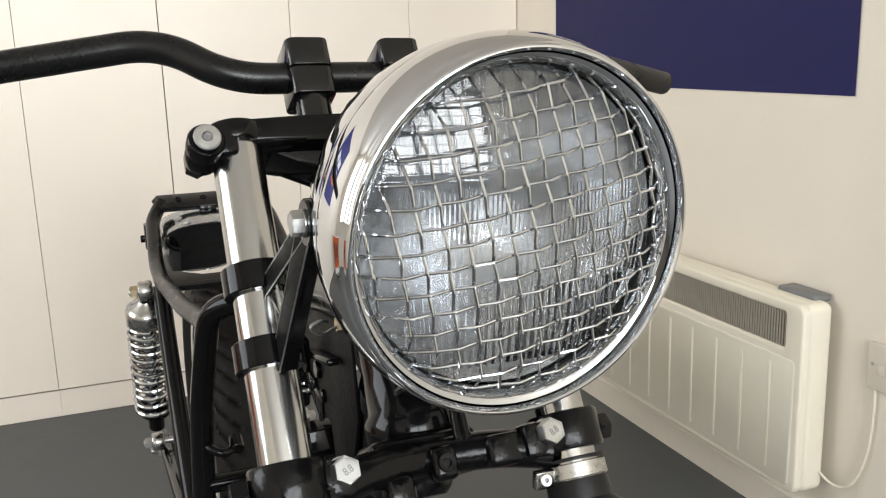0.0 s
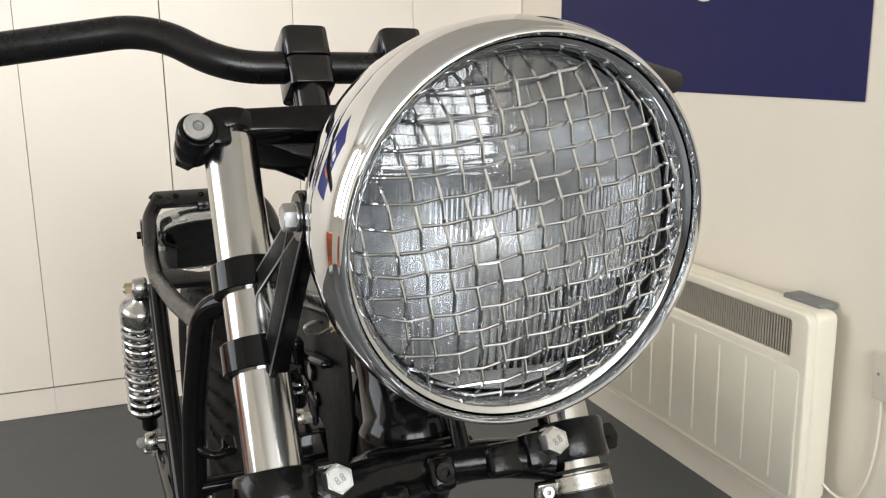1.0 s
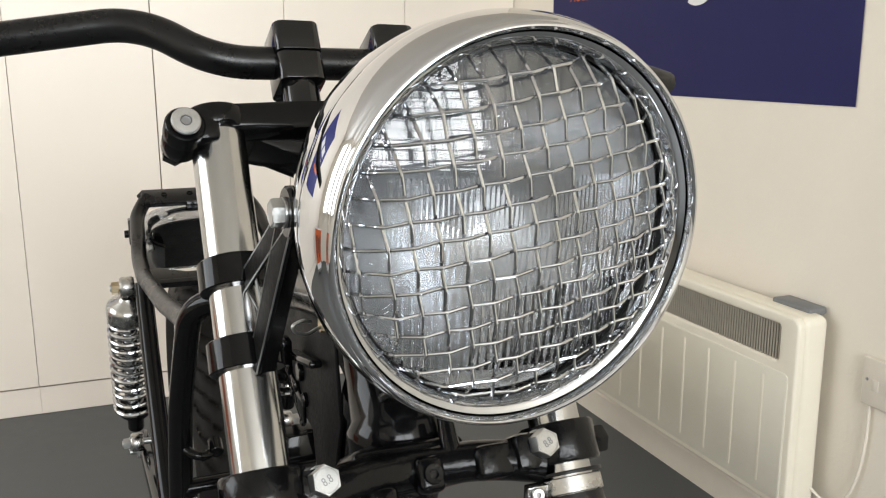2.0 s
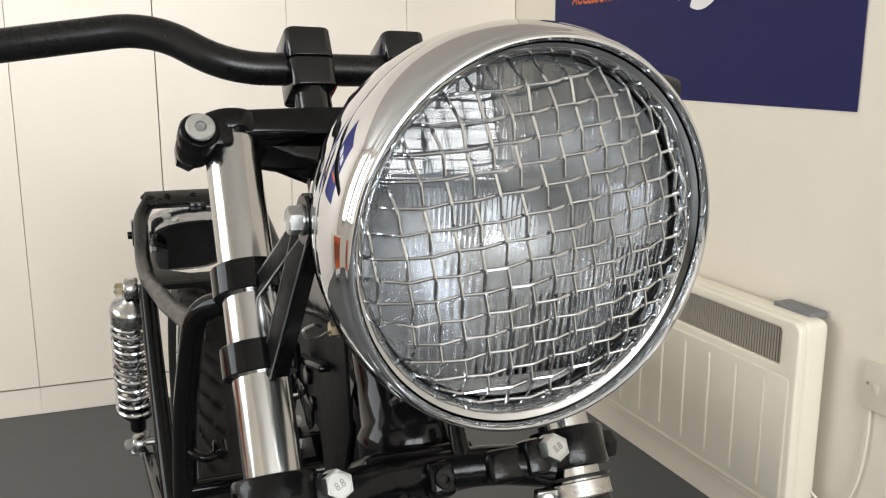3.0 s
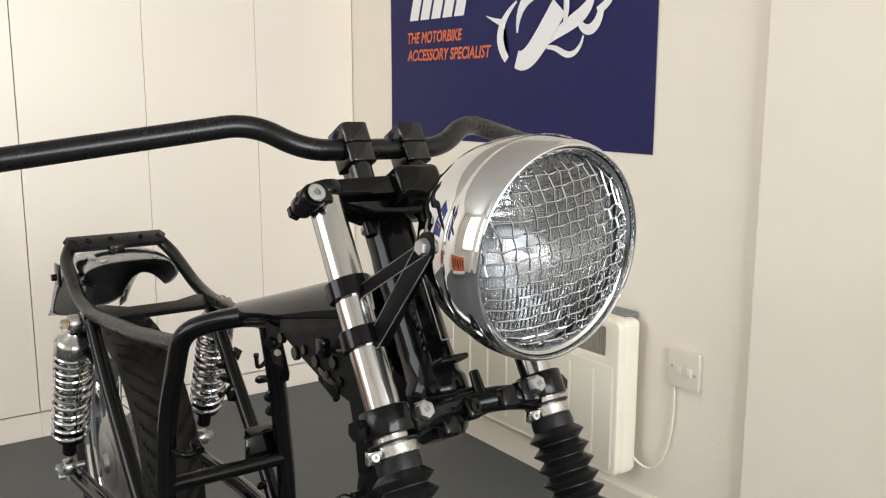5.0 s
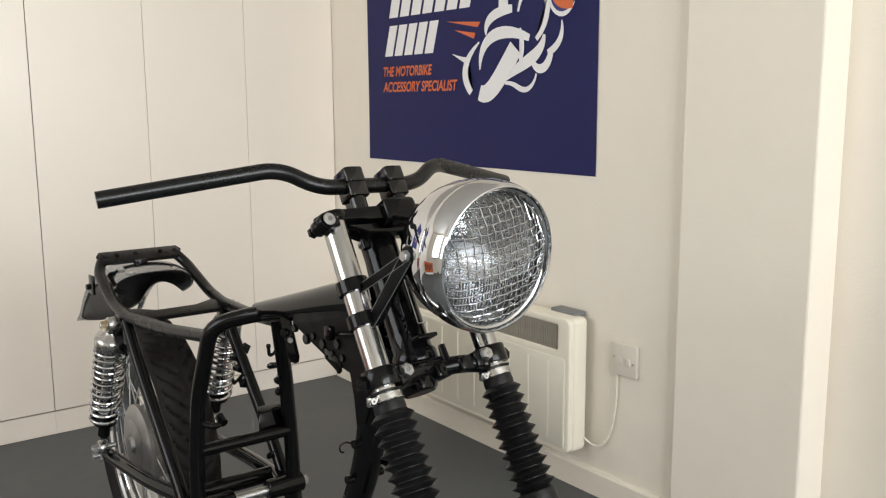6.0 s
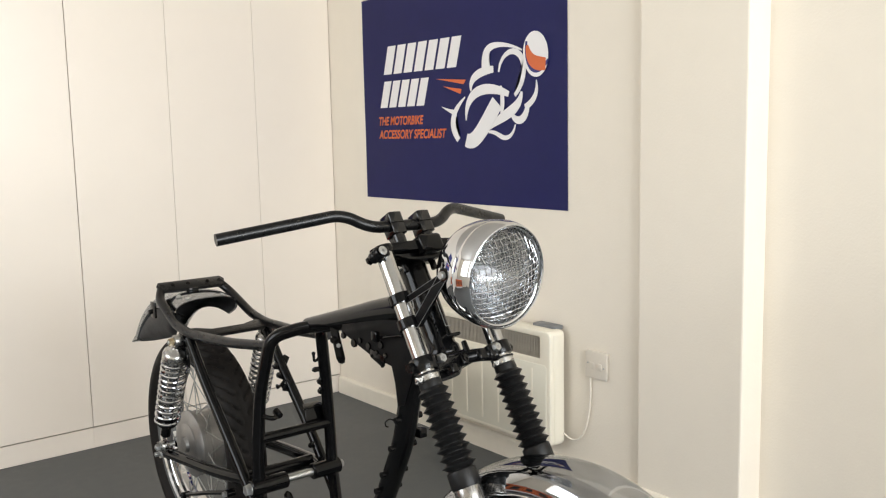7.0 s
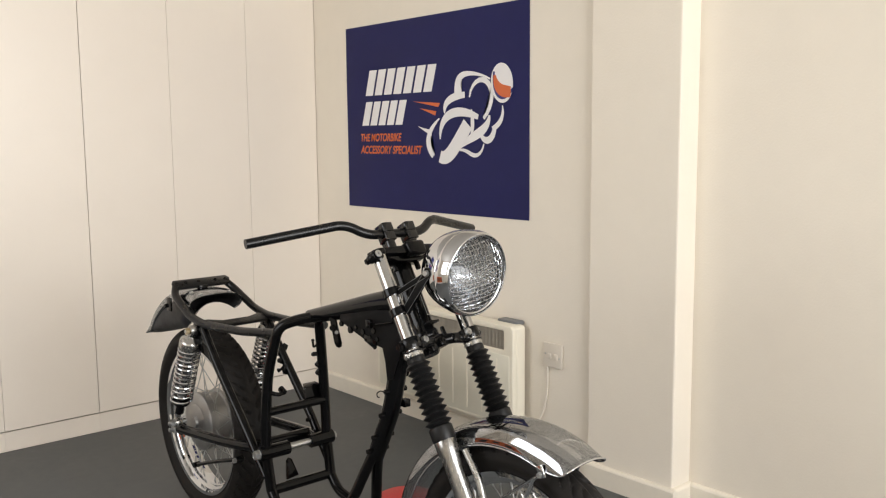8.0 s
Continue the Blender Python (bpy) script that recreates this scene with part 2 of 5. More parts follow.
def plate(bm, outline, thick, at, across, up, bevel=0.0):
    """A flat plate: an outline in two axes, given a thickness along their normal."""
    a, b = Vector(across).normalized(), Vector(up).normalized()
    n = a.cross(b)
    o = Vector(at)
    low = [bm.verts.new(o + a * x + b * y - n * thick / 2) for x, y in outline]
    high = [bm.verts.new(o + a * x + b * y + n * thick / 2) for x, y in outline]
    faces = [bm.faces.new(low[::-1]), bm.faces.new(high)]
    for k in range(len(outline)):
        q = (k + 1) % len(outline)
        faces.append(bm.faces.new((low[k], low[q], high[q], high[k])))
    if bevel:
        bmesh.ops.bevel(bm, geom=list({e for f in faces[:2] for e in f.edges}), offset=bevel, segments=2, profile=0.5, affect="EDGES")
    return bm


def rounded(w, h, r, n=5):
    """The outline of a rectangle with round corners."""
    pts = []
    for cx, cy, a0 in ((w / 2 - r, h / 2 - r, 0), (r - w / 2, h / 2 - r, 90), (r - w / 2, r - h / 2, 180), (w / 2 - r, r - h / 2, 270)):
        for k in range(n + 1):
            a = radians(a0 + 90 * k / n)
            pts.append((cx + r * math.cos(a), cy + r * math.sin(a)))
    return pts


def hexbolt(name, at, direction, r, h, parent, mat=None, label="", socket=False, washer=True):
    """A bolt head: a hexagon with rounded shoulders on a washer, or a round socket head."""
    bm = bmesh.new()
    u, v, w = basis(direction)
    o = Vector(at)
    if washer:
        lathe(bm, o, w, [(0, 0), (r * 1.09, 0), (r * 1.11, 0.0006), (r * 1.09, 0.0014), (0, 0.0014)], 28)
    o = o + w * 0.0015
    if socket:
        lathe(bm, o, w, [(0, 0), (r * 0.96, 0), (r, h * 0.2), (r, h * 0.75), (r * 0.9, h), (r * 0.40, h)], 28)
        lathe(bm, o, w, [(r * 0.40, h), (r * 0.36, h - 0.003), (0, h - 0.0034)], 6)
    else:
        lathe(bm, o, w, [(0, 0), (r * 1.05, 0), (r * 1.05, h * 0.80), (r * 0.97, h), (0, h)], 6)
        lathe(bm, o, w, [(r * 0.83, h * 0.99), (r * 0.82, h * 1.03), (r * 0.79, h * 1.03), (r * 0.76, h * 1.002)], 24)
    # Darker insert gives the shallow socket its shade by colour.
    if socket:
        hole = bmesh.new()
        lathe(hole, o, w, [(0, h - 0.0016), (r * 0.38, h - 0.0016), (r * 0.36, h - 0.0024), (0, h - 0.0024)], 6)
        part("socket_shade", hole, STAMP, parent)
    return part(name, shade(bm, 25), mat or ZINC, parent, label)


def empty(name, at):
    ob = new(name)
    ob.location = at
    ob.empty_display_size = 0.1
    return ob


# ---- the room ----
def slab(name, lo, hi, mat, parent=None, bevel=0.0):
    bm = bmesh.new()
    lo, hi = Vector(lo), Vector(hi)
    block(bm, (lo + hi) / 2, hi - lo, bevel)
    return mesh_object(name, bm, mat, parent)


def setting(ob, label, category):
    return tagged(ob, label, category, kind="structure")


YP0, YP1 = 0.611, 0.977                          # the pier along the wall
setting(slab("floor", (XL - 0.2, YB - 0.2, -0.15), (XR + 0.2, YW + 0.8, 0.0), FLOOR), "dark grey vinyl floor", "floor")
setting(slab("ceiling", (XL - 0.2, YB - 0.2, ZC), (XR + 0.2, YW + 0.8, ZC + 0.15), CEILING), "white painted flat ceiling", "ceiling")
setting(slab("wall_east", (XW, YP1 - 0.05, 0), (XW + 0.25, YW + 0.7, ZC), WALL), "white painted plaster wall behind the poster", "wall")
setting(slab("wall_pier", (XP, YP0, 0), (XW + 0.25, YP1, ZC), WALL, bevel=0.006), "white plastered pier projecting from the wall", "wall")
setting(slab("wall_recess", (XR, YB - 0.2, 0), (XR + 0.2, YP0 + 0.05, ZC), WALL), "white painted recessed wall beside the pier", "wall")
setting(slab("wall_north", (XL, YW + 0.65, 0), (XW, YW + 0.8, ZC), WALL), "white painted wall behind the wardrobes", "wall")


def window_wall():
    bm = bmesh.new()
    xs = [XL] + [x for w in WINDOWS for x in w] + [XR]
    for a, b in zip(xs[::2], xs[1::2]):
        block(bm, ((a + b) / 2, YB - 0.1, ZC / 2), (b - a, 0.2, ZC))
    for a, b in WINDOWS:
        block(bm, ((a + b) / 2, YB - 0.1, WZ0 / 2), (b - a, 0.2, WZ0))
        block(bm, ((a + b) / 2, YB - 0.1, (WZ1 + ZC) / 2), (b - a, 0.2, ZC - WZ1))
    return setting(mesh_object("wall_south", bm, DIMWALL), "unseen wall toned grey for darker reflections, with two tall windows", "wall")


def west_wall():
    bm = bmesh.new()
    y0, y1 = YB - 0.2, YW + 0.8
    for a, c, z0, z1 in ((y0, WEST_FILL[0], 0, ZC), (WEST_FILL[1], y1, 0, ZC), (*WEST_FILL, 0, WZ0), (*WEST_FILL, WZ1, ZC)):
        block(bm, (XL - 0.1, (a + c) / 2, (z0 + z1) / 2), (0.2, c - a, z1 - z0))
    return setting(mesh_object("wall_west", bm, WALL), "white painted wall opposite the poster", "wall")


west_wall()


def window(name, x0, x1):
    bm = bmesh.new()
    f = 0.055
    zc, y = (WZ0 + WZ1) / 2, YB - 0.14
    for x in (x0 + f / 2, x1 - f / 2):
        block(bm, (x, y, zc), (f, 0.06, WZ1 - WZ0), 0.004)
    for z in (WZ0 + f / 2, WZ1 - f / 2):
        block(bm, ((x0 + x1) / 2, y, z), (x1 - x0 - 2 * f, 0.06, f), 0.004)
    block(bm, ((x0 + x1) / 2, y, zc), (f, 0.055, WZ1 - WZ0 - 2 * f), 0.004)
    ob = setting(mesh_object(name, bm, PLASTIC), "white framed unseen window letting in daylight and fill light", "window")
    for x in ((3 * x0 + x1) / 4, (x0 + 3 * x1) / 4):
        bm = bmesh.new()
        block(bm, (x, y, zc), ((x1 - x0) / 2 - 1.6 * f, 0.006, WZ1 - WZ0 - 2 * f))
        pane = part("pane", bm, PANE, ob)
        pane.visible_shadow = False
    bm = bmesh.new()
    block(bm, ((x0 + x1) / 2, YB + 0.02, WZ0 - 0.015), (x1 - x0 + 0.1, 0.2, 0.03), 0.006)
    part("window_sill", bm, PLASTIC, ob)
    return ob


window_wall()
for _k, (_x0, _x1) in enumerate(WINDOWS):
    window("window_%d" % (_k + 1), _x0, _x1)
# Added window round the west fill light, out of view.
_w = window("window_3", *[-y for y in WEST_FILL[::-1]])
_w.matrix_world = Matrix(((0, 1, 0, XL - YB), (-1, 0, 0, 0), (0, 0, 1, 0), (0, 0, 0, 1)))


def skirting(name, p0, p1, out, h=0.078):
    """A skirting board with a rounded top along a wall; out is the way into the room."""
    bm = bmesh.new()
    a, b = Vector((*p0, 0)), Vector((*p1, 0))
    o = Vector((*out, 0))
    prof = [(0, 0), (0.016, 0), (0.016, h - 0.010), (0.013, h - 0.004), (0.007, h), (0, h)]
    ends = [[bm.verts.new(q + o * t + Vector((0, 0, z))) for t, z in prof] for q in (a, b)]
    for k in range(len(prof)):
        q = (k + 1) % len(prof)
        bm.faces.new((ends[0][k], ends[0][q], ends[1][q], ends[1][k]))
    bm.faces.new(ends[0])
    bm.faces.new(ends[1][::-1])
    return setting(mesh_object(name, bm, SKIRT), "cream painted wooden skirting board", "skirting")


skirting("baseboard_east", (XW, YP1), (XW, YW - 0.002), (-1, 0))
skirting("baseboard_pier", (XP, YP0 - 0.016), (XP, YP1), (-1, 0))
skirting("baseboard_pier_side", (XP, YP0), (XR, YP0), (0, -1))
skirting("baseboard_recess", (XR, YB), (XR, YP0 - 0.016), (-1, 0))

# ---- fitted wardrobes along the far wall ----
DOOR_W, PLINTH = 0.382, 0.085


def wardrobe(x1, label, gap=0.0030):
    """One carcass with a single plain door over a plinth; x1 is its edge towards the corner."""
    w = empty("wardrobe", (x1 - DOOR_W / 2, YW + 0.3, 0))
    bm = bmesh.new()
    block(bm, (0, 0.0105, PLINTH + (ZC - PLINTH) / 2), (DOOR_W - 0.001, 0.579, ZC - PLINTH - 0.004))
    part("carcass", bm, GAP, w, "grey carcass behind the door")
    bm = bmesh.new()
    block(bm, (-gap / 2, -0.291, PLINTH + (ZC - PLINTH) / 2 - 0.0005), (DOOR_W - gap, 0.018, ZC - PLINTH - 0.007), 0.0012)
    part("door", bm, LAMINATE, w)
    bm = bmesh.new()
    block(bm, (0, -0.02, PLINTH / 2 - 0.001), (DOOR_W - 0.0004, 0.545, PLINTH - 0.004), 0.0008)
    part("plinth", bm, LAMINATE, w)
    return tagged(w, label, "wardrobe", "fitted wardrobes along the wall")


_x = XW + 0.002
while _x > XL + 0.1:
    wardrobe(_x, "plain white laminate wardrobe unit with a tall flush door", 0.0026 if abs(_x - 0.22) < 0.1 else 0.0050 if _x > XW else 0.0013)
    _x -= DOOR_W

# ---- the poster on the wall ----
PY0, PZ0, PW, PH = 2.474, 0.934, 1.184, 0.828


def poster_point(u, v, lift=0.0):
    """A place on the printed sheet, u from its edge nearest the corner, v up from its lower edge."""
    return Vector((-0.0035 - lift, -u, v))


def ink(name, outline, mat, parent, lift=0.0006, label=""):
    bm = bmesh.new()
    low = [bm.verts.new(poster_point(u, v, lift - 0.0005)) for u, v in outline]
    high = [bm.verts.new(poster_point(u, v, lift)) for u, v in outline]
    bm.faces.new(high)
    for k in range(len(outline)):
        q = (k + 1) % len(outline)
        bm.faces.new((low[k], low[q], high[q], high[k]))
    bmesh.ops.triangulate(bm, faces=[f for f in bm.faces if len(f.verts) > 4])
    return part(name, bm, mat, parent, label)


def curve_points(ctrl, n=14):
    """A Bezier curve of any degree through its control points."""
    pts = []
    for i in range(n + 1):
        row = [Vector(c) for c in ctrl]
        while len(row) > 1:
            row = [a.lerp(b, i / n) for a, b in zip(row, row[1:])]
        pts.append(row[0])
    return pts


def brush(ctrl, w0, w1, w2, n=14):
    """The outline of a stroke that swells from w0 over w1 to w2."""
    p = curve_points(ctrl, n)
    one, two = [], []
    for i, q in enumerate(p):
        d = (p[min(i + 1, n)] - p[max(i - 1, 0)]).normalized()
        t = i / n
        w = (w0 * (1 - t) ** 2 + 2 * w1 * t * (1 - t) + w2 * t * t) / 2
        one.append((q.x - d.y * w, q.y + d.x * w))
        two.append((q.x + d.y * w, q.y - d.x * w))
    return one + two[::-1]


def oval(cx, cy, rx, ry, lean=0.0, n=28):
    pts = []
    for k in range(n):
        a = 2 * math.pi * k / n
        x, y = rx * math.cos(a), ry * math.sin(a)
        pts.append((cx + x + y * lean, cy + y))
    return pts


def lettering(text, u0, v0, length, height, mat, parent, label):
    """Words in the built-in font, slanted and condensed to a length and height."""
    c = bpy.data.curves.new("lettering", "FONT")
    c.body, c.shear, c.size, c.extrude = text, 0.22, 1.0, 0.0
    c.offset = 0.026
    tmp = bpy.data.objects.new("lettering", c)
    scene.collection.objects.link(tmp)
    bpy.context.view_layer.update()
    me = bpy.data.meshes.new_from_object(tmp.evaluated_get(bpy.context.evaluated_depsgraph_get()))
    bpy.data.objects.remove(tmp)
    xs, ys = [v.co.x for v in me.vertices], [v.co.y for v in me.vertices]
    x0, y0 = min(xs), min(ys)
    sx, sy = length / (max(xs) - x0), height / (max(ys) - y0)
    for v in me.vertices:
        v.co = poster_point(u0 + (v.co.x - x0) * sx, v0 + (v.co.y - y0) * sy, 0.0008)
    me.materials.clear()
    me.materials.append(mat)
    ob = new("lettering", me)
    ob.parent = parent
    ob["label"] = label
    return ob


def poster():
    p = empty("poster", (XW, PY0, PZ0))
    bm = bmesh.new()
    nu, nv = 24, 16
    grid = [[bm.verts.new(poster_point(PW * i / nu, PH * j / nv, 0.0012 * (noise.noise(Vector((i * 0.19, j * 0.13, 2))) - 0.3)
                                       * (0 < j < nv) - 0.001)) for j in range(nv + 1)] for i in range(nu + 1)]
    for i in range(nu):
        for j in range(nv):
            bm.faces.new((grid[i][j], grid[i + 1][j], grid[i + 1][j + 1], grid[i][j + 1]))
    bmesh.ops.solidify(bm, geom=bm.faces, thickness=0.0008)
    shade(bm)
    part("sheet", bm, NAVY, p)
    W = "white printed shape"
    # the name: plain slanted bars, one for each letter
    for n, u0, u1, v0, v1 in ((7, 0.150, 0.632, 0.512, 0.625), (5, 0.120, 0.430, 0.377, 0.484)):
        step = (u1 - u0) / n
        for k in range(n):
            a, b = u0 + k * step, u0 + (k + 0.80) * step
            s = 0.034
            ink("print_bar", [(a, v0), (b, v0), (b + s, v1), (a + s, v1)], WHITEINK, p, label="white slanted bar")
    lettering("THE MOTORBIKE", 0.108, 0.304, 0.304, 0.036, ORANGE, p, "orange slanted words")
    lettering("ACCESSORY SPECIALIST", 0.105, 0.248, 0.450, 0.037, ORANGE, p, "orange slanted words")
    # the emblem: plain swelling strokes
    strokes = [
        (((0.785, 0.500), (0.778, 0.575), (0.80, 0.580), (0.889, 0.582), (0.973, 0.545)), 0.045, 0.020, 0.006),
        (((0.853, 0.478), (0.868, 0.580), (1.015, 0.580), (1.010, 0.450), (0.935, 0.392)), 0.008, 0.034, 0.014),
        (((0.702, 0.418), (0.690, 0.486), (0.826, 0.490)), 0.006, 0.045, 0.024),
        (((0.672, 0.312), (0.670, 0.425), (0.780, 0.445), (0.905, 0.398)), 0.006, 0.062, 0.020),
        (((0.668, 0.398), (0.548, 0.320), (0.628, 0.240)), 0.006, 0.040, 0.024),
        (((0.970, 0.404), (0.960, 0.330), (0.860, 0.330), (0.793, 0.272)), 0.010, 0.070, 0.004),
        (((1.042, 0.440), (1.055, 0.375), (0.986, 0.350)), 0.004, 0.026, 0.020),
        (((0.915, 0.338), (0.940, 0.285), (0.992, 0.300), (1.000, 0.360)), 0.012, 0.040, 0.018),
        (((0.797, 0.268), (0.870, 0.268), (0.850, 0.232), (0.925, 0.230), (0.938, 0.292)), 0.010, 0.026, 0.006),
        (((0.531, 0.367), (0.580, 0.348), (0.620, 0.340)), 0.002, 0.012, 0.026),
        (((0.865, 0.430), (0.872, 0.400), (0.880, 0.350), (0.862, 0.325)), 0.006, 0.034, 0.006),
    ]
    for k, (ctrl, a, b, c) in enumerate(strokes):
        ink("print_stroke", brush(ctrl, a, b, c), WHITEINK, p, 0.0006 + 0.00015 * k, W)
    ink("print_wheel", brush(((0.672, 0.240), (0.720, 0.218), (0.760, 0.270), (0.845, 0.372)), 0.050, 0.066, 0.062), WHITEINK, p, 0.0024, W)
    ink("print_oval", oval(1.040, 0.526, 0.060, 0.077, -0.06), WHITEINK, p, 0.0026, W)
    ink("print_visor_edge", brush(((0.997, 0.572), (0.985, 0.470), (1.050, 0.440), (1.100, 0.503)), 0.01, 0.02, 0.01) , NAVY, p, 0.0028, "navy outline")
    ink("print_visor", brush(((1.000, 0.558), (1.010, 0.495), (1.050, 0.492), (1.088, 0.490)), 0.012, 0.062, 0.040), ORANGE, p, 0.0031, "orange printed shape")
    ink("print_flash", [(0.494, 0.475), (0.674, 0.462), (0.660, 0.446)], ORANGE, p, label="orange flash")
    ink("print_flash", [(0.540, 0.444), (0.648, 0.429), (0.641, 0.411)], ORANGE, p, label="orange flash")
    return tagged(p, "large navy blue poster with white and orange print on the wall", "poster")


poster()


# ---- wall heater, socket and its cable ----
HX, HY0, HY1, HZ0, HZ1 = 1.262, 1.282, 2.14, 0.135, 0.535


def heater():
    h = empty("panel_heater", (XW - 0.02, (HY0 + HY1) / 2, HZ0))
    lo = lambda x, y, z: Vector((x - (XW - 0.02), y - (HY0 + HY1) / 2, z - HZ0))
    gy0, gy1, gz0, gz1 = HY0 + 0.050, HY1 - 0.05, 0.438, 0.512
    bm = bmesh.new()
    block(bm, lo((HX + 0.014 + XW - 0.022) / 2, (HY0 + HY1) / 2, (HZ0 + HZ1) / 2), (XW - 0.022 - HX - 0.014, HY1 - HY0, HZ1 - HZ0), 0.018, seg=5)
    part("case", shade(bm, 50), HEATER, h)
    # the front: a pressed panel with round corners and an opening for the air
    bm = bmesh.new()
    loops = []
    for pts in (rounded(HY1 - HY0, HZ1 - HZ0, 0.022, 6), [((gy0 + gy1 - HY0 - HY1) / 2 + x, (gz0 + gz1 - HZ0 - HZ1) / 2 + z) for x, z in rounded(gy1 - gy0, gz1 - gz0, 0.006, 3)]):
        ring = [bm.verts.new(lo(HX, (HY0 + HY1) / 2 + x, (HZ0 + HZ1) / 2 + z)) for x, z in pts]
        loops += [bm.edges.new((ring[k], ring[(k + 1) % len(ring)])) for k in range(len(ring))]
    bmesh.ops.triangle_fill(bm, edges=loops, use_beauty=True)
    edge = [e for e in bm.edges if e.is_boundary]
    made = bmesh.ops.extrude_face_region(bm, geom=bm.faces[:])["geom"]
    bmesh.ops.translate(bm, vec=(0.016, 0, 0), verts=[v for v in made if isinstance(v, bmesh.types.BMVert)])
    bmesh.ops.bevel(bm, geom=edge, offset=0.006, segments=4, profile=0.5, affect="EDGES")
    part("front_panel", shade(bm, 40), HEATER, h, "cream enamelled front panel")
    bm = bmesh.new()
    plate(bm, rounded(HY1 - HY0 - 0.036, gz0 - HZ0 - 0.034, 0.012, 5), 0.0016, lo(HX - 0.0002, (HY0 + HY1) / 2, (HZ0 + gz0) / 2 - 0.003), (0, 1, 0), (0, 0, 1), 0.0005)
    part("front_sheet", shade(bm, 50), HEATER_FACE, h, "beige pressed sheet below the air outlet")
    for k in range(1, 10):
        bm = bmesh.new()
        block(bm, lo(HX - 0.0010, HY0 + 0.086 * k, (HZ0 + gz0) / 2 - 0.004), (0.0008, 0.008, gz0 - HZ0 - 0.070), 0.0003)
        part("panel_rib", shade(bm, 50), HEATER, h)
    # Black sheet stands in for the shade in the outlet's depth.
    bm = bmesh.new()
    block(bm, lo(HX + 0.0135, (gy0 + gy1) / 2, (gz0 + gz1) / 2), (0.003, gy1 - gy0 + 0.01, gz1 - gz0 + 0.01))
    part("outlet_back", bm, BLACKFILL, h, "black sheet for the shade inside the air outlet")
    bm = bmesh.new()
    block(bm, lo(HX + 0.007, (gy0 + gy1) / 2, (gz0 + gz1) / 2 + 0.001), (0.004, 0.006, gz1 - gz0))
    part("outlet_bar", bm, GRILLE, h)
    # Added patch that makes the upper backing paler at this end.
    bm = bmesh.new()
    block(bm, lo(HX + 0.0114, gy0 + 0.052, gz1 - 0.020), (0.0012, 0.095, 0.036), 0.0003)
    part("pale_backing", bm, GRILLE, h, "paler grey brown patch behind the slats")
    y = gy0 + 0.004
    me = None
    while y < gy1:
        if me is None:
            bm = bmesh.new()
            block(bm, (0, 0, 0), (0.008, 0.0036, gz1 - gz0 + 0.004), 0.0008, seg=1)
            slat = part("slat", bm, GRILLE, h, "grey brown plastic slat")
            me = slat.data
        else:
            slat = new("slat", me)
            slat.parent = h
        slat.location = lo(HX + 0.008, y, (gz0 + gz1) / 2)
        y += 0.0078
    bm = bmesh.new()
    block(bm, lo(XW - 0.028, HY0 + 0.080, HZ1 + 0.001), (0.046, 0.105, 0.016), 0.005, seg=3)
    part("control_cover", shade(bm, 50), GREYTOP, h, "grey plastic control cover")
    bm = bmesh.new()
    for y in (HY0 + 0.12, HY1 - 0.12):
        block(bm, lo(XW - 0.012, y, (HZ0 + HZ1) / 2), (0.024, 0.03, HZ1 - HZ0 - 0.08))
    part("wall_bracket", bm, GREYTOP, h)
    return tagged(h, "cream ribbed electric panel heater fixed low on the wall", "heater")


heater()


def socket():
    s = empty("wall_socket", (XW, 1.157, 0.433))
    bm = bmesh.new()
    block(bm, (-0.004, 0, 0), (0.008, 0.086, 0.086), 0.002, seg=2)
    part("back_box", shade(bm, 50), OUTLET, s)
    bm = bmesh.new()
    block(bm, (-0.0115, 0, 0), (0.007, 0.092, 0.093), 0.0025, seg=3)
    part("face_plate", shade(bm, 50), OUTLET, s)
    bm = bmesh.new()
    block(bm, (-0.0165, -0.018, -0.004), (0.005, 0.016, 0.022), 0.0015)
    part("switch", shade(bm, 50), OUTLET, s)
    bm = bmesh.new()
    block(bm, (-0.0158, 0.014, -0.004), (0.002, 0.016, 0.022), 0.0008)
    part("fuse_cover", shade(bm, 50), OUTLET, s)
    for y in (0.034, -0.034):
        bm = bmesh.new()
        lathe(bm, (-0.0150, y, 0.004 if y > 0 else -0.006), (-1, 0, 0), [(0, 0), (0.0032, 0), (0.003, 0.0012), (0, 0.0014)], 12)
        part("screw", bm, ZINC, s)
    return tagged(s, "cream flat switched fuse outlet on the wall", "socket")


socket()


def cable():
    bm = bmesh.new()
    pts = curve_points(((-0.010, 0.045, 0.392), (-0.010, 0.040, 0.30), (-0.012, 0.046, 0.20), (-0.014, 0.078, 0.138), (-0.018, 0.118, 0.138), (-0.040, 0.150, 0.185)), 26)
    tube(bm, [Vector((XW, 1.140, 0)) + q for q in pts], 0.0032, raw=True, seg=10)
    ob = mesh_object("power_cable", shade(bm), CABLE)
    return tagged(ob, "white cable hanging from the outlet to the heater", "cable")


cable()


def red_pad():
    bm = bmesh.new()
    lathe(bm, (0, 0, 0), (0, 0, 1), [(0, 0), (0.105, 0), (0.110, 0.004), (0.108, 0.013), (0.098, 0.018), (0, 0.019)], 40)
    ob = mesh_object("floor_disc", shade(bm, 40), RED)
    ob.location = (0.73, 1.27, 0.0)
    return tagged(ob, "flat red plastic disc lying on the grey floor", "disc")


red_pad()


